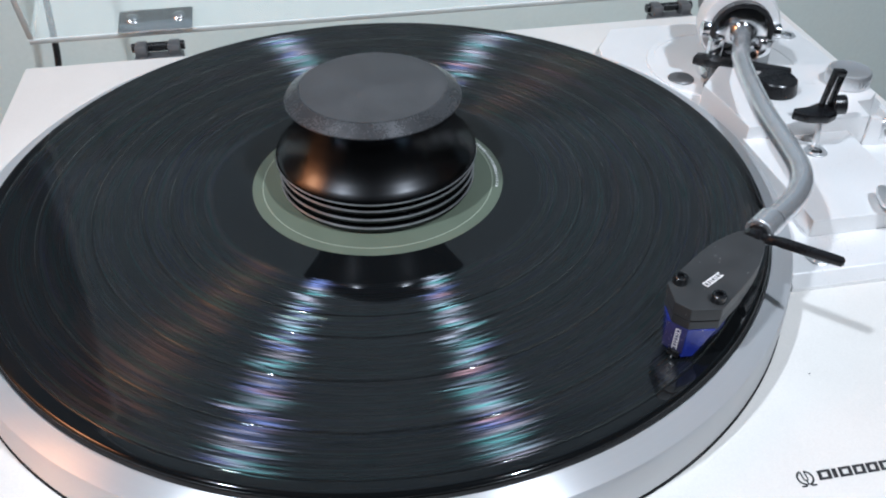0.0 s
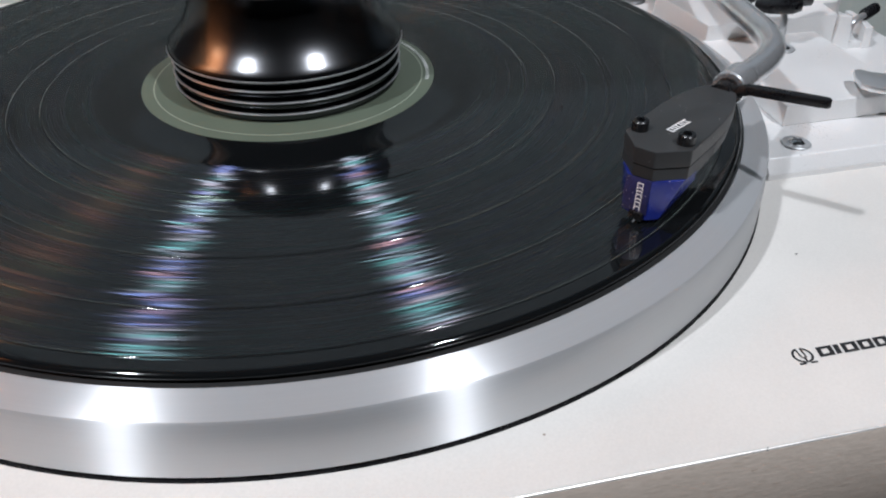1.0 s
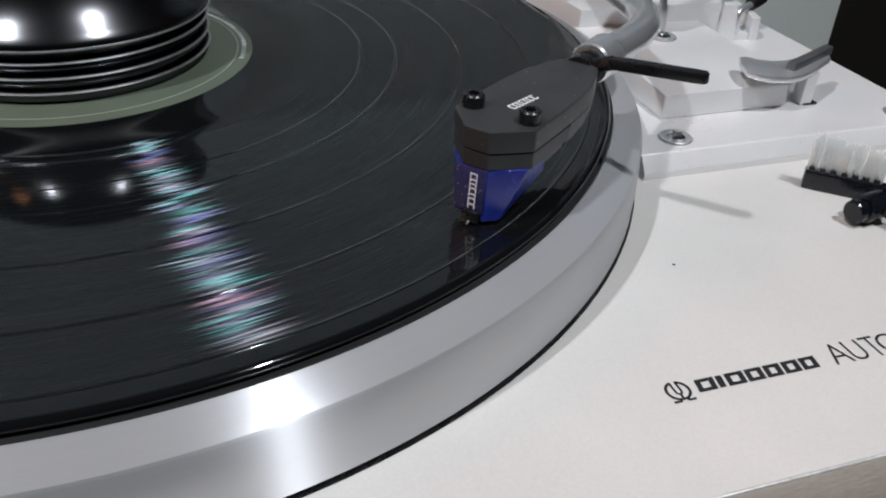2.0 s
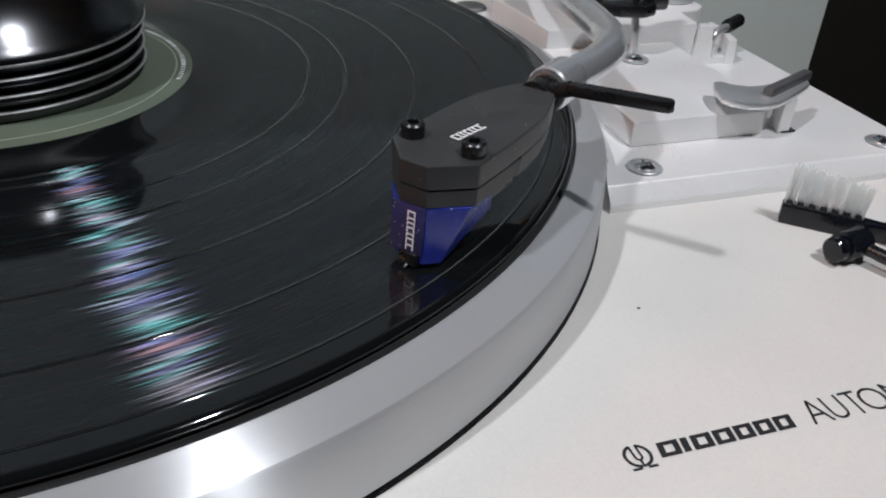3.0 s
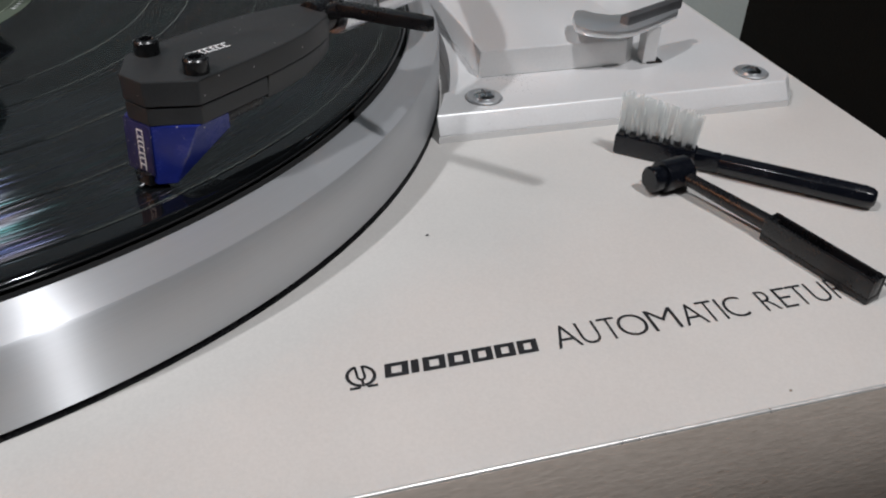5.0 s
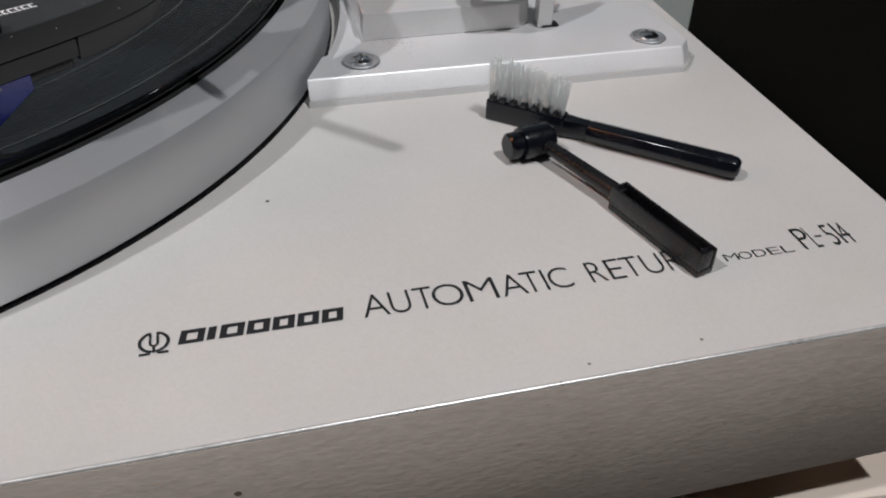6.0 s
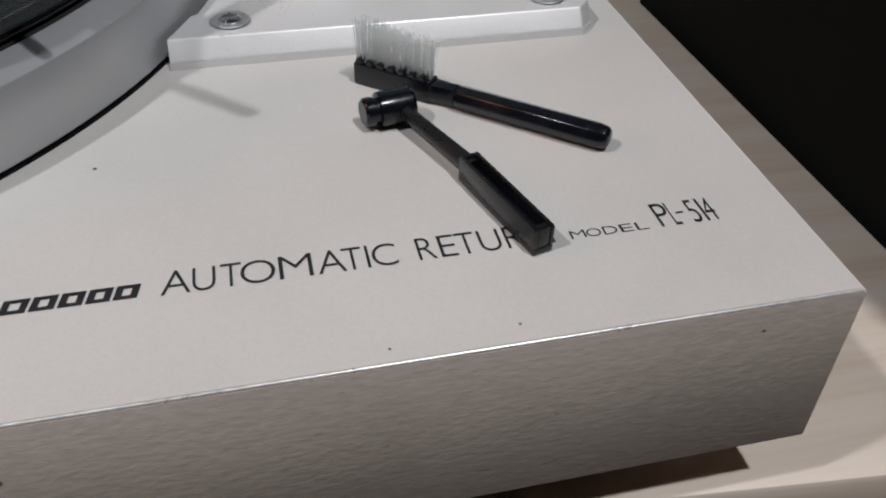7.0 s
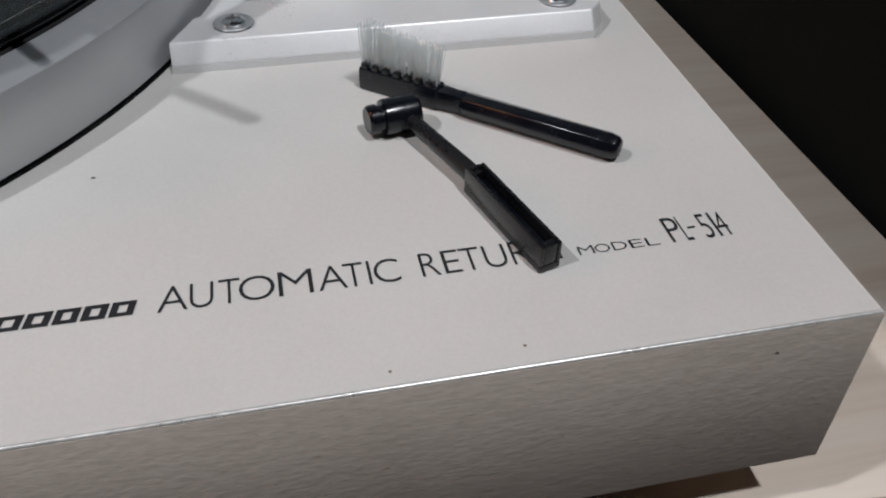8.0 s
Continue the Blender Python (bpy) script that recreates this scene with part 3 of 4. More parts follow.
armboard = part("tonearm_plate", join(prism(plate_outline, 0.02, 1.8), soften(upper, 0.5, 2, 40)), PLATE, deck, "cast silver plate in steps")
step1 = [(163.2, -50.2), (208, -49.8), (212, -46.4), (214, 12), (163.6, 14), (163.9, -30)]
part("front_step", prism(step1, 6.3, 14.0, 0.8, 2, 0.5, 40), PLATE, armboard)
step2 = [(164.2, 11), (223.0, 10.5), (225.0, 24), (232.5, 25), (238, 30), (239.5, 42), (236, 62), (176, 70), (160.5, 52), (162.5, 35)]
part("rear_step", prism(step2, 6.3, 20.5, 0.9, 2, 0.8, 40), PLATE, armboard)
part("notch_sill", prism([(225, 8), (236, 7), (238, 16), (236, 26), (226, 26)], 6.3, 9.0, 0.5, 2, 0.4, 40), PLATE, armboard)
part("pivot_collar", lathe([(0, 6.3), (40, 6.3), (40, 7.1), (39.4, 7.5), (36.5, 7.5), (36.2, 7.0), (0, 7.0)], 72, 194, 96), PLATE, armboard)


def plate_screw(x, y, z):
    seat = part("screw_cup", lathe([(0, z + 0.05), (4.5, z + 0.05), (4.9, z + 0.5), (4.5, z + 0.75), (3.2, z + 0.3), (0, z + 0.3)], 36, x, y), SATIN, armboard, "countersunk steel cup")
    head = lathe([(0, z + 0.3), (2.9, z + 0.3), (2.8, z + 0.9), (1.9, z + 1.5), (0.7, z + 1.7), (0, z + 1.7)], 32, x, y)
    cross = join(box(x - 1.7, x + 1.7, y - 0.3, y + 0.3, z + 1.45, z + 1.75), box(x - 0.3, x + 0.3, y - 1.7, y + 1.7, z + 1.44, z + 1.74))
    part("screw", head, CHROME, seat)
    part("screw_slot", cross, DARK_METAL, seat)


for x, y, z in ((160.8, -62.6, 6.4), (241.3, -63.0, 6.4), (244.5, 123.5, 6.4), (189.8, -3.4, 14.0)):
    plate_screw(x, y, z)

# speed lever on the front step
blade = [(191.0, -49.5), (192.4, -52.6), (195.5, -55.2), (201, -56.8), (206, -56.0), (211, -53.6), (218, -49.6), (225.2, -45.2), (228.6, -39.4), (222, -40.4), (216, -42.0), (209.5, -43.6), (204.5, -43.6), (200.8, -41.6), (198.2, -38.2), (195.6, -38.4), (193.0, -43.0)]
lever = part("speed_lever", soften(prism(blade, 17.2, 19.4), 0.6), SATIN, deck, "grey crescent lever")
part("lever_ridge", moved(box(-13, 13, -1.5, 1.5, 0, 3.0, 0.6), Matrix.Translation((216.0, -46.2, 18.8)) @ Matrix.Rotation(radians(26), 4, "Z")), DARK_METAL, lever)
part("lever_post", prism([(213.2, -50.5), (217.6, -50.5), (218.4, -46.0), (214, -45.0)], 6.4, 17.3, 0.5), PLATE, lever)
part("lever_slot", box(214.5, 219.6, -50.8, -47.4, 6.38, 7.0, 0.2), BLACK, lever)

# cueing lever in the rear notch
part("notch_lip", soften(prism([(233.8, 6.5), (237.6, 6.0), (241.0, 16), (241.5, 28), (238.4, 28), (237.0, 15)], 6.3, 15.0, 0, 2, 0.6), 0.5), PLATE, armboard)
part("notch_cheek", prism([(221.5, 9.0), (228.6, 7.0), (228.0, 14), (223, 14)], 6.3, 19.8, 0.5, 2, 1.6, 40), PLATE, armboard)
cue = part("cue_lever", tube([(229.4, 11, 9.8), (230.0, 11.0, 14.8), (233.0, 12.6, 16.6), (240, 16.2, 17.0)], 1.4, 14), SATIN, deck, "steel cueing lever with a black grip")
part("grip", spun([(0, 0), (2.1, 0.2), (2.5, 1.2), (2.4, 10.5), (1.6, 11.6), (0, 11.8)], (238, 15.2, 17.0), (0.86, 0.50, 0.05), 24), BLACK, cue)

# anti-skating knob, dial and arm rest on the rear step
knob = part("anti_skate_knob", lathe([(0, 20.4), (9.4, 20.4), (10.0, 21.0), (10.0, 26.6), (9.5, 27.6), (8.9, 27.9), (8.2, 27.6), (0, 27.6)], 64, 228.5, 41.5), SATIN, deck, "satin aluminium knob")
for i in range(30):
    a = radians(i * 12)
    part("knurl", moved(box(-0.3, 0.3, -0.35, 0.35, 21.5, 25.3), Matrix.Translation((228.5 + 10.0 * math.cos(a), 41.5 + 10.0 * math.sin(a), 0)) @ Matrix.Rotation(a, 4, "Z")), SATIN, knob)
rest = part("arm_rest", tube([(191.0, -0.5, 13.9), (190.8, 0.5, 22), (190.6, 2.2, 29)], 1.3, 14), SATIN, deck, "black clip on a thin steel post")
clip = join(soften(prism([(181, 3.2), (186, -1.5), (194, -3.5), (199.5, -1.0), (200.5, 5.5), (196, 9), (189, 6.2), (183, 6)], 27.0, 31.0), 0.8),
            moved(box(-2.6, -1.2, -1.6, 1.6, 0, 17, 0.5), Matrix.Translation((197.0, 5.5, 29.5)) @ Matrix.Rotation(radians(7), 4, "Y")),
            moved(box(1.2, 2.6, -1.6, 1.6, 0, 17, 0.5), Matrix.Translation((197.0, 5.5, 29.5)) @ Matrix.Rotation(radians(7), 4, "Y")),
            moved(box(-2.6, 2.6, -1.6, 1.6, 15.6, 18.2, 0.5), Matrix.Translation((197.0, 5.5, 29.5)) @ Matrix.Rotation(radians(7), 4, "Y")),
            spun(disc_profile(4.2, 5.5, 0.6), (199.5, 4.5, 31.5), (0.96, -0.28, 0.1), 28))
part("rest_clip", moved(clip, Matrix.Translation((-3.2, -0.5, 0.8))), BLACK, rest)
lift = part("lift_bar", soften(prism([(166.0, 77.0), (169.5, 73.0), (186, 64), (206.5, 53.6), (208.6, 57.6), (190, 69.5), (171, 82)], 18.6, 22.6), 0.7), BLACK, deck, "curved black arm-lift bar")
part("lift_post", lathe([(0, 6.9), (3.0, 6.9), (3.0, 9), (2.1, 9.6), (2.1, 18.7), (0, 18.7)], 24, 176, 73.5), DARK_METAL, lift)
part("force_dial", lathe([(0, 20.4), (9.6, 20.4), (10, 20.9), (9.0, 26.6), (8.4, 27.2), (0, 27.2)], 48, 191.5, 40.5), BLACK, deck, "black dial")
part("lock_pad", moved(lathe([(0, 6.5), (6.6, 6.5), (6.6, 7.5), (6.0, 8.0), (0, 8.0)], 40), Matrix.Translation((165.0, 83.5, 0.2))), DARK_METAL, deck, "dark round button")
part("side_tab", box(172, 181, 62, 69, 6.4, 13.5, 0.8), surface("tan_plastic", (0.42, 0.33, 0.22), 0.5), deck, "small tan tab")

# tonearm: bearing, tube, head
D = Vector((-0.30, -0.95, 0.05)).normalized()
PV = Vector((190.5, 80, 33))
arm = part("tonearm", tube([PV + D * 2, (182.0, 62, 34.2), (172.5, 42, 35.6), (161.0, 0, 37.2), (154.6, -36, 38.4), (151.6, -48.5, 38.8), (146.4, -58.8, 39.0), (137.8, -68.0, 39.3), (126.5, -77.0, 39.6)], 4.1, 24, 7), ARM_STEEL, deck, "curved polished steel tonearm")
part("bearing_post", lathe([(0, 7.0), (17, 7.0), (17.5, 8), (16.5, 13), (13, 17.5), (12.5, 20), (0, 20)], 56, 193, 86), CHROME, arm)
part("bearing_ring", spun([(13.0, 0), (14.6, 0), (15.0, 0.5), (15.0, 5.4), (14.6, 6), (13.0, 6), (13.0, 0)], PV - D * 2, D, 64), BLACK, arm, "black bearing ring")
part("bearing_face", spun([(0, 0), (12.9, 0), (12.9, 4.6), (12.0, 5.2), (6.0, 5.4), (5.2, 8.6), (0, 8.6)], PV - D * 2, D, 56), CHROME, arm)
part("bearing_housing", spun([(0, -22), (11, -22), (17.5, -19), (19.8, -14), (19.8, -5), (18.6, -1.2), (15.3, 0), (0, 0)], PV - D * 2, D, 64), PLATE, arm, "silver bearing housing")
for s in (-1, 1):
    side = Vector((D.y, -D.x, 0)).normalized() * s
    part("bearing_cap", spun([(0, 0), (4.2, 0), (4.4, 0.6), (4.0, 3.6), (2.4, 4.4), (0, 4.4)], PV + side * 15.0 - D * 1, side, 28), CHROME, arm)
    part("yoke_foot", moved(box(-3.4, 3.4, -2.5, 2.5, 0, 15, 1.0), Matrix.Translation(PV + side * 11.5 + D * 4.0 - Vector((0, 0, 17)))), CHROME, arm)
part("counterweight", spun([(0, 0), (14, 0), (15.5, 1.5), (15.5, 22), (14, 23.5), (0, 23.5)], PV - D * 48, D, 56), DARK_METAL, arm, "round counterweight")

HM, HU, HV = Vector((85.3, -109.3, 0)), Vector((-0.78, -0.626, 0)), Vector((0.626, -0.78, 0))


def head(u, v, z):
    return HM + HU * u + HV * v + Vector((0, 0, z))


HEAD = Matrix.Translation(HM) @ Matrix(((HU.x, HV.x, 0, 0), (HU.y, HV.y, 0, 0), (0, 0, 1, 0), (0, 0, 0, 1)))
part("arm_collar", spun([(0, 0), (4.6, 0), (5.0, 0.5), (5.0, 9.0), (4.6, 9.5), (0, 9.5)], head(-51.5, 0, 39.6), HU, 40), ARM_STEEL, arm, "chrome locking collar")
part("neck", spun([(0, 0), (3.5, 0), (3.5, 1.4), (3.0, 1.6), (3.0, 3.0), (3.6, 3.2), (3.6, 6.5), (0, 6.5)], head(-42.2, 0, 39.6), HU, 36), BLACK, arm)
shell = [(8.6, -3.1), (8.6, 2.7), (2.2, 9.2), (-9, 9.2), (-18, 8.9), (-25, 8.1), (-31, 6.6), (-35.5, 4.9), (-37.5, 3.4), (-37.5, -3.4), (-35.5, -4.9), (-31, -6.6), (-25, -8.1), (-18, -8.9), (-9, -9.2), (2.2, -9.2)]
shell_body = part("headshell", moved(soften(prism(shell, 37.1, 41.8), 0.45, 2, 20), HEAD), SHELL, arm, "satin black headshell")
under = [(-14.2, 9.0), (-18, 8.85), (-25, 8.05), (-31, 6.55), (-35.5, 4.85), (-37.3, 3.3), (-37.3, -3.3), (-35.5, -4.85), (-31, -6.55), (-25, -8.05), (-18, -8.85), (-14.2, -9.0)]
keel = prism(under, 37.15, 32.3)
for v in keel.verts:
    if v.co.z < 36:
        v.co.z += max(0, -22 - v.co.x) * 0.10
        v.co.y *= 0.93
part("shell_keel", moved(soften(keel, 0.5, 2, 40), HEAD), SHELL, arm)
part("mount_plate", moved(soften(prism([(8.4, -3.0), (8.4, 2.6), (2.1, 9.05), (-13.9, 9.0), (-13.9, -9.0), (2.1, -9.05)], 33.6, 36.9), 0.25), HEAD), SHELL, arm)
part("cartridge_body", moved(box(-13, 2.2, -8.4, 8.4, 31.6, 33.7, 0.4), HEAD), BLACK, arm, "black cartridge body")


def stylus_block():
    """The faceted stylus holder: an upright nose and two raked sides running back and up."""
    bm = bmesh.new()
    v = [bm.verts.new(p) for p in ((8.2, -4.4, 33.6), (8.2, 2.6, 33.6), (3.0, 8.8, 33.6), (-4.0, 8.9, 33.6), (-4.0, -8.6, 33.6), (3.6, -8.0, 33.6),
                                   (8.8, -4.3, 23.6), (8.8, 2.6, 22.2), (6.2, 5.0, 22.2), (-4.0, 8.9, 30.6), (-4.0, -8.7, 30.6), (6.2, -5.0, 23.0))]
    for f in ((0, 1, 7, 6), (1, 2, 8, 7), (2, 3, 9, 8), (5, 0, 6, 11), (4, 5, 11, 10), (3, 4, 10, 9), (5, 4, 3, 2, 1, 0), (6, 7, 8, 9, 10, 11)):
        bm.faces.new([v[i] for i in f])
    bmesh.ops.recalc_face_normals(bm, faces=bm.faces)
    return soften(bm, 0.3, 2, 12)


stylus = part("stylus_holder", moved(stylus_block(), HEAD), BLUE, arm, "blue faceted stylus holder with dust on it")
part("holder_face", moved(prism([(8.2, -4.3), (8.55, -4.3), (8.55, 2.5), (8.2, 2.5)], 24.0, 33.5, 0.08), HEAD @ Matrix.Translation((8.2, 0, 33.6)) @ Matrix.Rotation(radians(-3.4), 4, "Y") @ Matrix.Translation((-8.2, 0, -33.6))), BLUE_FRONT, arm)
part("cantilever", tube([head(4.5, 0, 24.0), head(8.8, 0, 22.3), head(10.6, 0, 21.75)], (0.35, 0.22), 10, 2), DARK_METAL, arm)
part("stylus_guard", moved(box(5.6, 9.8, -1.9, 1.9, 21.9, 24.4, 0.3), HEAD), BLACK, arm)
for v in (-6.4, 6.3):
    p = head(-0.3, v, 41.7)
    screw = part("shell_screw", moved(lathe([(0, 0), (2.1, 0), (2.2, 0.2), (2.2, 2.5), (1.9, 2.8), (1.15, 2.8), (1.05, 1.4), (0, 1.4)], 28), Matrix.Translation(p)), BLACK, arm, "black socket-head screw")
lift_dir = Vector((14.2, -15.2, 1.2)).normalized()
part("finger_lift", moved(soften(prism([(0, -1.1), (3, -1.6), (19, -1.5), (21.5, -1.3), (22.2, 0), (21.5, 1.3), (19, 1.5), (3, 1.6), (0, 1.1)], -1.3, 1.2), 0.4), Matrix.Translation((118.2, -91.4, 43.3)) @ lift_dir.to_track_quat("X", "Z").to_matrix().to_4x4()), BLACK, arm, "black finger lift")
part("lift_root", tube([head(-38.8, 1.5, 40.5), head(-37.5, 4.5, 42.0), (118.8, -92.0, 43.2)], 1.7, 12, 4), BLACK, arm)
# white marks on head and holder, as plain bars
for i in range(7):
    w = (1.15, 0.8, 0.8, 1.15, 0.8, 1.15, 1.15)[i]
    u = -4.2 - sum((1.15, 0.8, 0.8, 1.15, 0.8, 1.15, 1.15)[:i]) - i * 0.22
    bm = join(flat([(u, 0.9), (u - w, 0.9), (u - w, 1.3), (u, 1.3)]), flat([(u, 2.6), (u - w, 2.6), (u - w, 3.0), (u, 3.0)]), flat([(u, 1.3), (u - 0.38, 1.3), (u - 0.38, 2.6), (u, 2.6)]))
    part("shell_mark", moved(bm, HEAD @ Matrix.Translation((0, -2.4, 41.88)) @ Matrix.Rotation(radians(-8), 4, "Z")), WHITE_INK, arm)
    zz = 33.4 - (u + 4.2) * -0.92
    hbar = bmesh.new()
    for a, b, c, d in ((-1.5, -1.2, 0, w), (-0.1, 0.2, 0, w), (-1.2, -0.1, 0, 0.34)):
        hbar.faces.new([hbar.verts.new(q) for q in ((10.0, a, zz - c), (10.0, b, zz - c), (10.0, b, zz - d), (10.0, a, zz - d))])
    part("holder_mark", moved(hbar, HEAD @ Matrix.Translation((8.2, 0.6, 33.6)) @ Matrix.Rotation(radians(-3.4), 4, "Y") @ Matrix.Translation((-8.2 - 1.39, 0, -33.6 - 1.0))), WHITE_INK, arm)

# open dust cover and its hinges
COVER = Matrix.Translation((0, 190, 6.5)) @ Matrix.Rotation(radians(-74), 4, "X")
cw, cd, chh, ct = (-174.5, 259.5), 352, 62, 3.2
cover = part("dust_cover", moved(box(cw[0], cw[1], -cd, 0, chh - ct, chh, 1.0), COVER), ACRYLIC, deck, "clear acrylic dust cover, open")
walls = (box(cw[0], cw[1], -ct, 0, 0.4, chh - ct - 0.1, 0.6), box(cw[0], cw[1], -cd, -cd + ct, 0.4, chh - ct - 0.1, 0.6),
         box(cw[0], cw[0] + ct, -cd + ct + 0.1, -ct - 0.1, 0.4, chh - ct - 0.1, 0.6), box(cw[1] - ct, cw[1], -cd + ct + 0.1, -ct - 0.1, 0.4, chh - ct - 0.1, 0.6))
for wbm in walls:
    part("cover_wall", moved(wbm, COVER), ACRYLIC, cover)
rims = (box(cw[0], cw[1], -ct, 0, -0.4, 0.35, 0.15), box(cw[0], cw[0] + ct, -cd + ct, -ct - 0.1, -0.4, 0.35, 0.15), box(cw[1] - ct, cw[1], -cd + ct, -ct - 0.1, -0.4, 0.35, 0.15))
for rbm in rims:
    part("cover_rim", moved(rbm, COVER), FROSTED, cover, "pale cut edge")
for o in (cover, *cover.children):
    o.visible_shadow = False
for hx in (-105.5, 200):
    hinge = part("hinge_body", box(hx - 13.5, hx + 13.5, Y1 + 0.3, Y1 + 13, -9, -1.5, 1.2), DARK_METAL, deck, "dark metal hinge")
    part("hinge_pin", tube([(hx - 14.5, Y1 + 12, 1.5), (hx + 14.5, Y1 + 12, 1.5)], 2.6, 20, 0), BLACK, hinge)
    for k in (-9, 9):
        part("hinge_knuckle", box(hx + k - 3.5, hx + k + 3.5, Y1 + 5, Y1 + 15, -2, 4.6, 1.4), DARK_METAL, hinge)
    part("hinge_plate", moved(box(hx - 20.5, hx + 20.5, -ct - 1.6, -ct - 0.2, -2, 17, 0.4), COVER), CHROME, hinge, "chrome plate")
    for k in (-13, 13):
        part("plate_screw", moved(spun([(0, 0), (3.6, 0), (3.4, 1.0), (2.2, 1.8), (0, 2.1)], (hx + k, -ct - 1.5, 9), (0, -1, 0), 28), COVER), CHROME, hinge)

# the record and the weight on it
record = thing("record", 0, 0, 19.0, "black vinyl record with a grey-green label on the platter", "record")
prof = [(0, 19.1), (146, 19.1), (150.2, 19.3), (150.85, 20.0), (150.85, 20.5), (150.5, 21.0), (149.9, 21.3), (149.2, 21.36), (147.4, 21.25)]
prof += [(r, 21.25) for r in range(140, 66, -10)]
prof += [(64.8, 21.25), (64.2, 21.2), (50.6, 21.2), (50.2, 21.3), (0, 21.3)]
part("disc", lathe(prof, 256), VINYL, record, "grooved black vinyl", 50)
label = part("label", lathe([(0, 21.32), (49.9, 21.32), (49.9, 21.42), (49.7, 21.47), (0, 21.47)], 160), LABEL, record, "grey-green paper label")
part("label_ring", lathe([(45.6, 21.5), (46.0, 21.5), (46.0, 21.54), (45.6, 21.54), (45.6, 21.5)], 120), PALE_INK, label)
random.seed(4)
for i in range(26):
    a = -18 + i * 2.1
    w = random.uniform(0.5, 1.4)
    part("label_print", flat(arc(47.0, a, a + w, 3) + arc(48.2, a + w, a, 3), 21.53), WHITE_INK, label)

weight = thing("record_weight", 0, 0, 21.5, "black turned record weight with ribbed base on the label", "record weight")
body = [(0, 21.55), (36.6, 21.55), (37.2, 22.0)]
RIBS = (24.2, 28.0, 31.8)
for z in RIBS:
    body += [(37.6, z - 1.5), (37.8, z - 1.2), (37.8, z + 0.6), (36.2, z + 0.9), (36.2, z + 1.9)]
body += [(36.4, 34.4), (38.6, 34.9), (39.0, 35.5), (39.0, 36.2), (38.5, 37.2), (37.2, 38.6), (35.2, 40.7), (33.2, 43.2), (31.5, 46.3), (30.3, 49.7), (29.5, 53.0), (29.2, 56.0), (29.2, 58.25), (0, 58.25)]
shaft = part("body", lathe(body, 160), BLACK_METAL, weight, "glossy black turned metal", 28)
# lighter metal rings put in for the ribs' bright edges and the rim's highlight
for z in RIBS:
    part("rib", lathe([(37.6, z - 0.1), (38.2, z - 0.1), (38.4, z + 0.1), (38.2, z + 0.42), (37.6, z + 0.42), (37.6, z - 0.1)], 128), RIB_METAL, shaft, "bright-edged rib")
part("rim", lathe([(38.7, 34.95), (39.1, 35.1), (39.25, 35.4), (39.1, 35.7), (38.7, 35.8), (38.7, 34.95)], 128), RIB_METAL, shaft, "lighter ring put in for the rim's highlight line")
part("cap_bevel", lathe([(0, 58.3), (32.2, 58.3), (32.9, 58.5), (33.1, 58.8), (32.9, 59.2), (28.0, 62.3), (27.6, 62.4), (0, 62.4)], 128), BEVEL, weight, "satin black bevel", 15)
part("cap", lathe([(0, 62.38), (27.3, 62.38), (27.3, 62.5), (27.0, 62.6), (0, 62.6)], 96), BLACK_TOP, weight, "matt black top")

# stylus brush with clear bristles
ax = Vector((31.5, -27.5, 0)).normalized()
BR = Matrix.Translation((188.4, -85.6, 0)) @ Matrix(((ax.x, -ax.y, 0, 0), (ax.y, ax.x, 0, 0), (0, 0, 1, 0), (0, 0, 0, 1)))
brush = thing("stylus_brush", 210, -104, 0, "small black brush with clear upright bristles lying on the turntable", "brush")
part("head", moved(box(0, 20, -2.1, 2.1, 0.1, 5.4, 0.5), BR), GLOSS, brush)
part("neck", moved(soften(prism([(19.5, -2.1), (24, -1.6), (26, -1.9), (26, 1.9), (24, 1.6), (19.5, 2.1)], 0.6, 5.0), 0.6), BR), GLOSS, brush)
part("handle", moved(soften(join(spun([(0, 0), (2.2, 0.2), (2.7, 1), (2.8, 33), (2.5, 34.8), (1.8, 35.6), (0, 35.8)], (25.5, 0, 2.85), (1, 0, 0), 8)), 0.25, 2, 30), BR), GLOSS, brush)
random.seed(11)
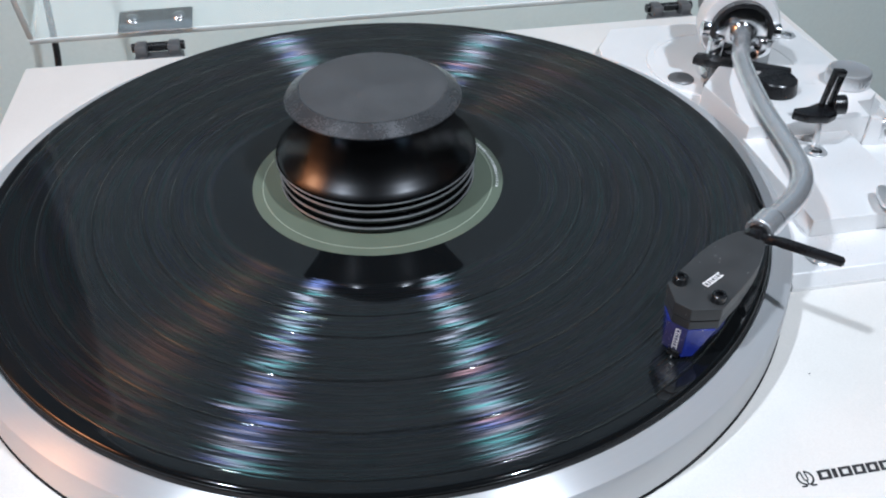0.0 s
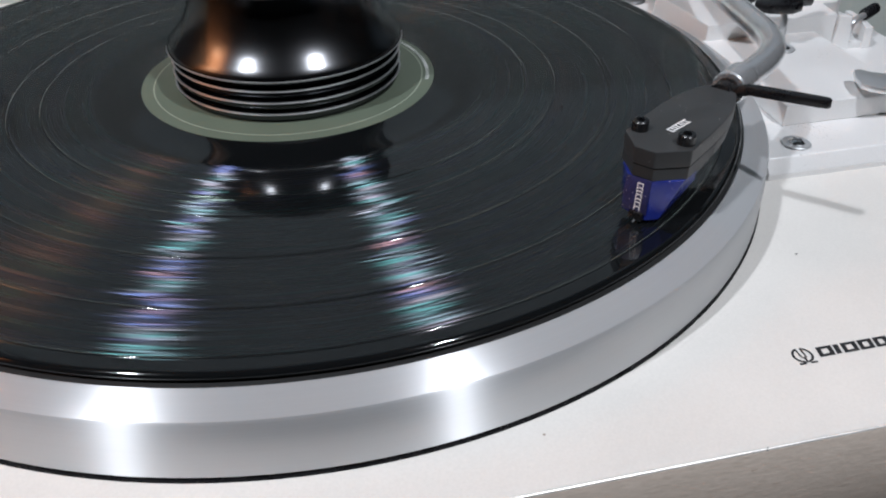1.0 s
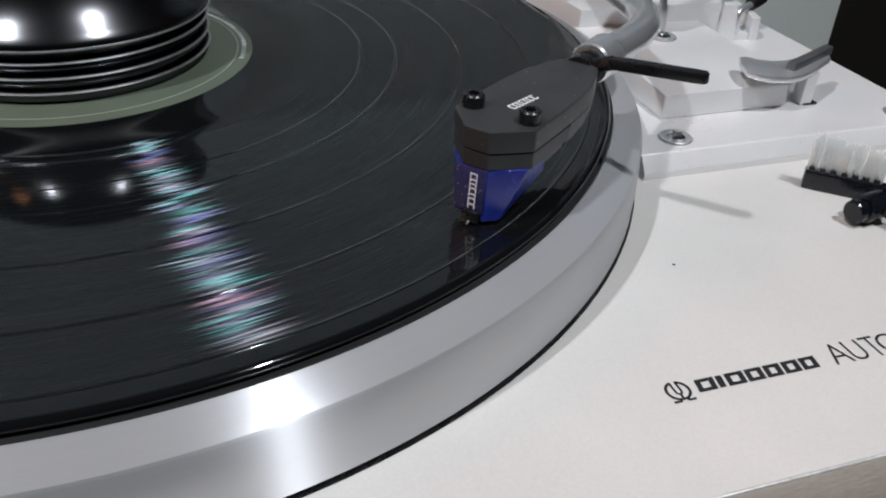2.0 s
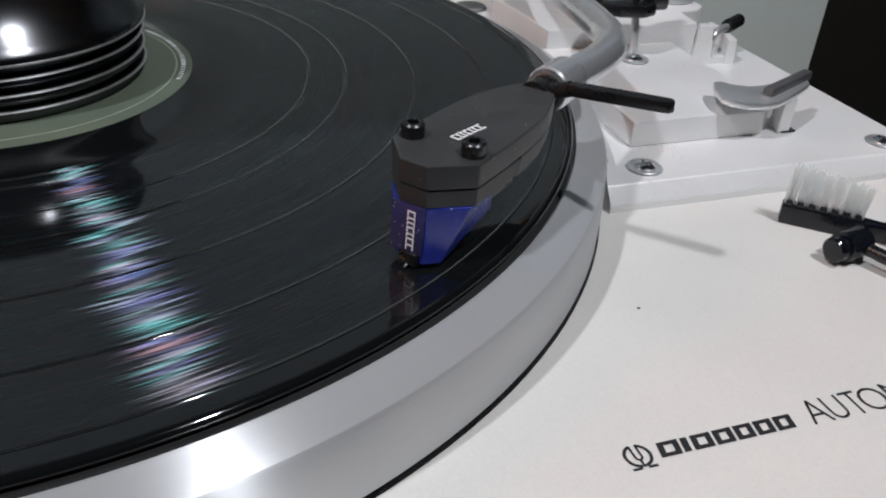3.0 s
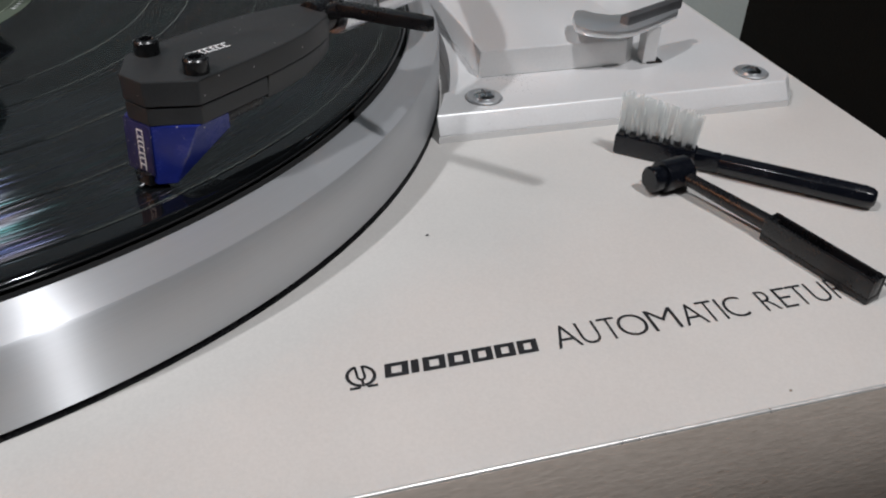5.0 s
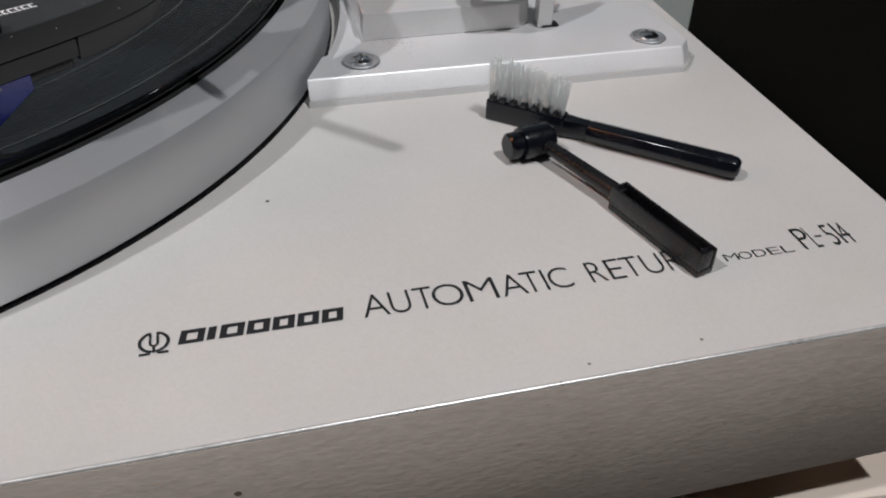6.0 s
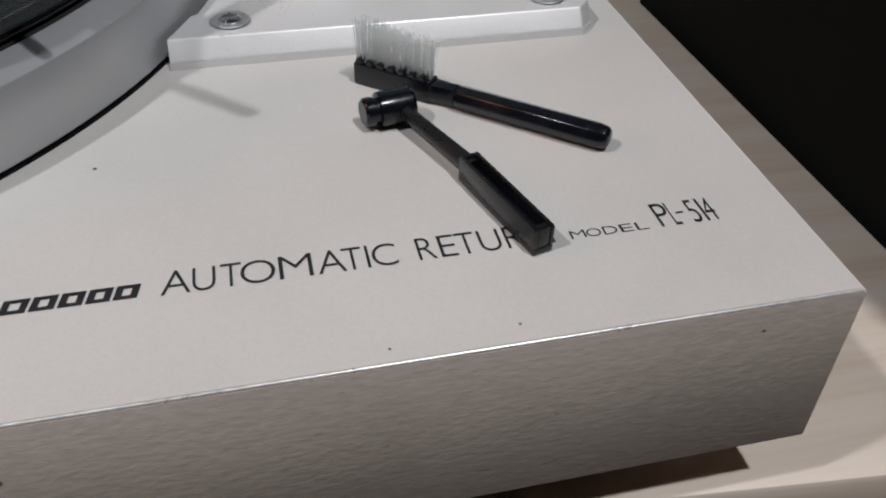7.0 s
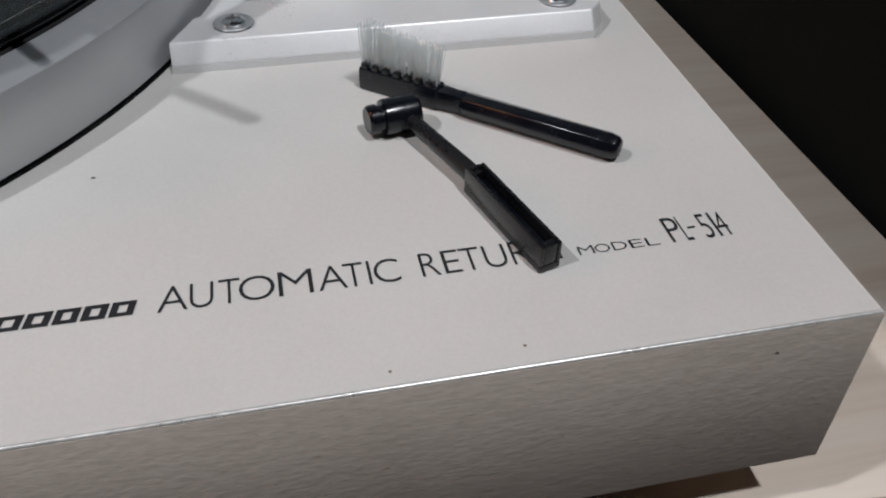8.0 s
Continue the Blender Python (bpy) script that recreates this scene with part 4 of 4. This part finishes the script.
for k in range(7):
    bm = bmesh.new()
    for j in range(80):
        u, v = 1.6 + k * 2.75 + random.uniform(-1.3, 1.3), random.uniform(-1.1, 1.1)
        top = (u * 1.02 + random.uniform(-0.5, 0.5), v * 1.8 + random.uniform(-0.5, 0.5), 15.6 - k * 0.35 + random.uniform(-0.4, 0.4))
        w = 0.07
        low = [bm.verts.new((u + dx * w, v + dy * w, 5.2)) for dx, dy in ((1, 0), (0, 1), (-1, 0), (0, -1))]
        hi = [bm.verts.new((top[0] + dx * w, top[1] + dy * w, top[2])) for dx, dy in ((1, 0), (0, 1), (-1, 0), (0, -1))]
        for q in range(4):
            bm.faces.new((low[q], low[(q + 1) % 4], hi[(q + 1) % 4], hi[q]))
        bm.faces.new(hi)
    part("bristle_tuft", moved(bm, BR), BRISTLE, brush, "clear nylon bristles")
    part("bristle_seat", moved(box(0.7 + k * 2.75, 2.3 + k * 2.75, -2.0, 2.0, 5.3, 6.5, 0.25), BR), BLACK, brush)

# second cleaning tool: a barrel pad on a rod with a hollow grip
tool = thing("stylus_cleaner", 200, -130, 0, "black plastic stylus cleaner with a round pad lying on the turntable", "stylus cleaner")
bd = Vector((0.98, 0.2, 0)).normalized()
barrel = part("pad_barrel", spun([(0, 0), (2.6, 0), (3.1, 0.5), (3.1, 2.2), (2.7, 2.4), (2.7, 3.2), (3.7, 3.4), (3.8, 4), (3.8, 10.6), (3.4, 11.2), (0, 11.2)], (186.0, -107.6, 3.9), bd, 40), GLOSS, tool)
rod0, rod1, grip1 = Vector((195.2, -109.5, 4.0)), Vector((203.4, -129.6, 3.4)), Vector((210.6, -155.2, 3.1))
gd = (grip1 - rod1).normalized()
part("rod", tube([rod0, rod1 + gd * 2], (1.6, 1.9), 12, 0), BLACK, tool)
GR = Matrix.Translation((rod1.x, rod1.y, 0)) @ Matrix(((gd.x, -gd.y, 0, 0), (gd.y, gd.x, 0, 0), (0, 0, 1, 0), (0, 0, 0, 1)))
L = 26.6
tray = part("grip_tray", moved(box(0, L, -2.3, 1.9, 0.1, 1.6, 0.3), GR), BLACK, tool, "hollow black grip")
for wall in ((0, L, -2.3, -1.5), (0, L, 1.1, 1.9), (0.1, 1.2, -1.49, 1.09), (L - 1.6, L - 0.1, -1.49, 1.09)):
    part("grip_wall", moved(box(*wall, 1.5, 5.8, 0.3), GR), BLACK, tray)
part("grip_pad", moved(box(1.3, L - 1.7, -1.4, 1.0, 1.6, 3.6, 0.4), GR), GLOSS, tool)

# cable hanging behind the deck
cable = thing("power_cable", -178, 235, SHELF_Z, "thin black cable running up behind the turntable", "cable")
part("cord", tube([(-190, 180, SHELF_Z + 2.2), (-186, 215, SHELF_Z + 3), (-182, 250, -40), (-180, 262, 0), (-176, 268, 60), (-172, 272, 160)], 2.1, 12), BLACK, cable)
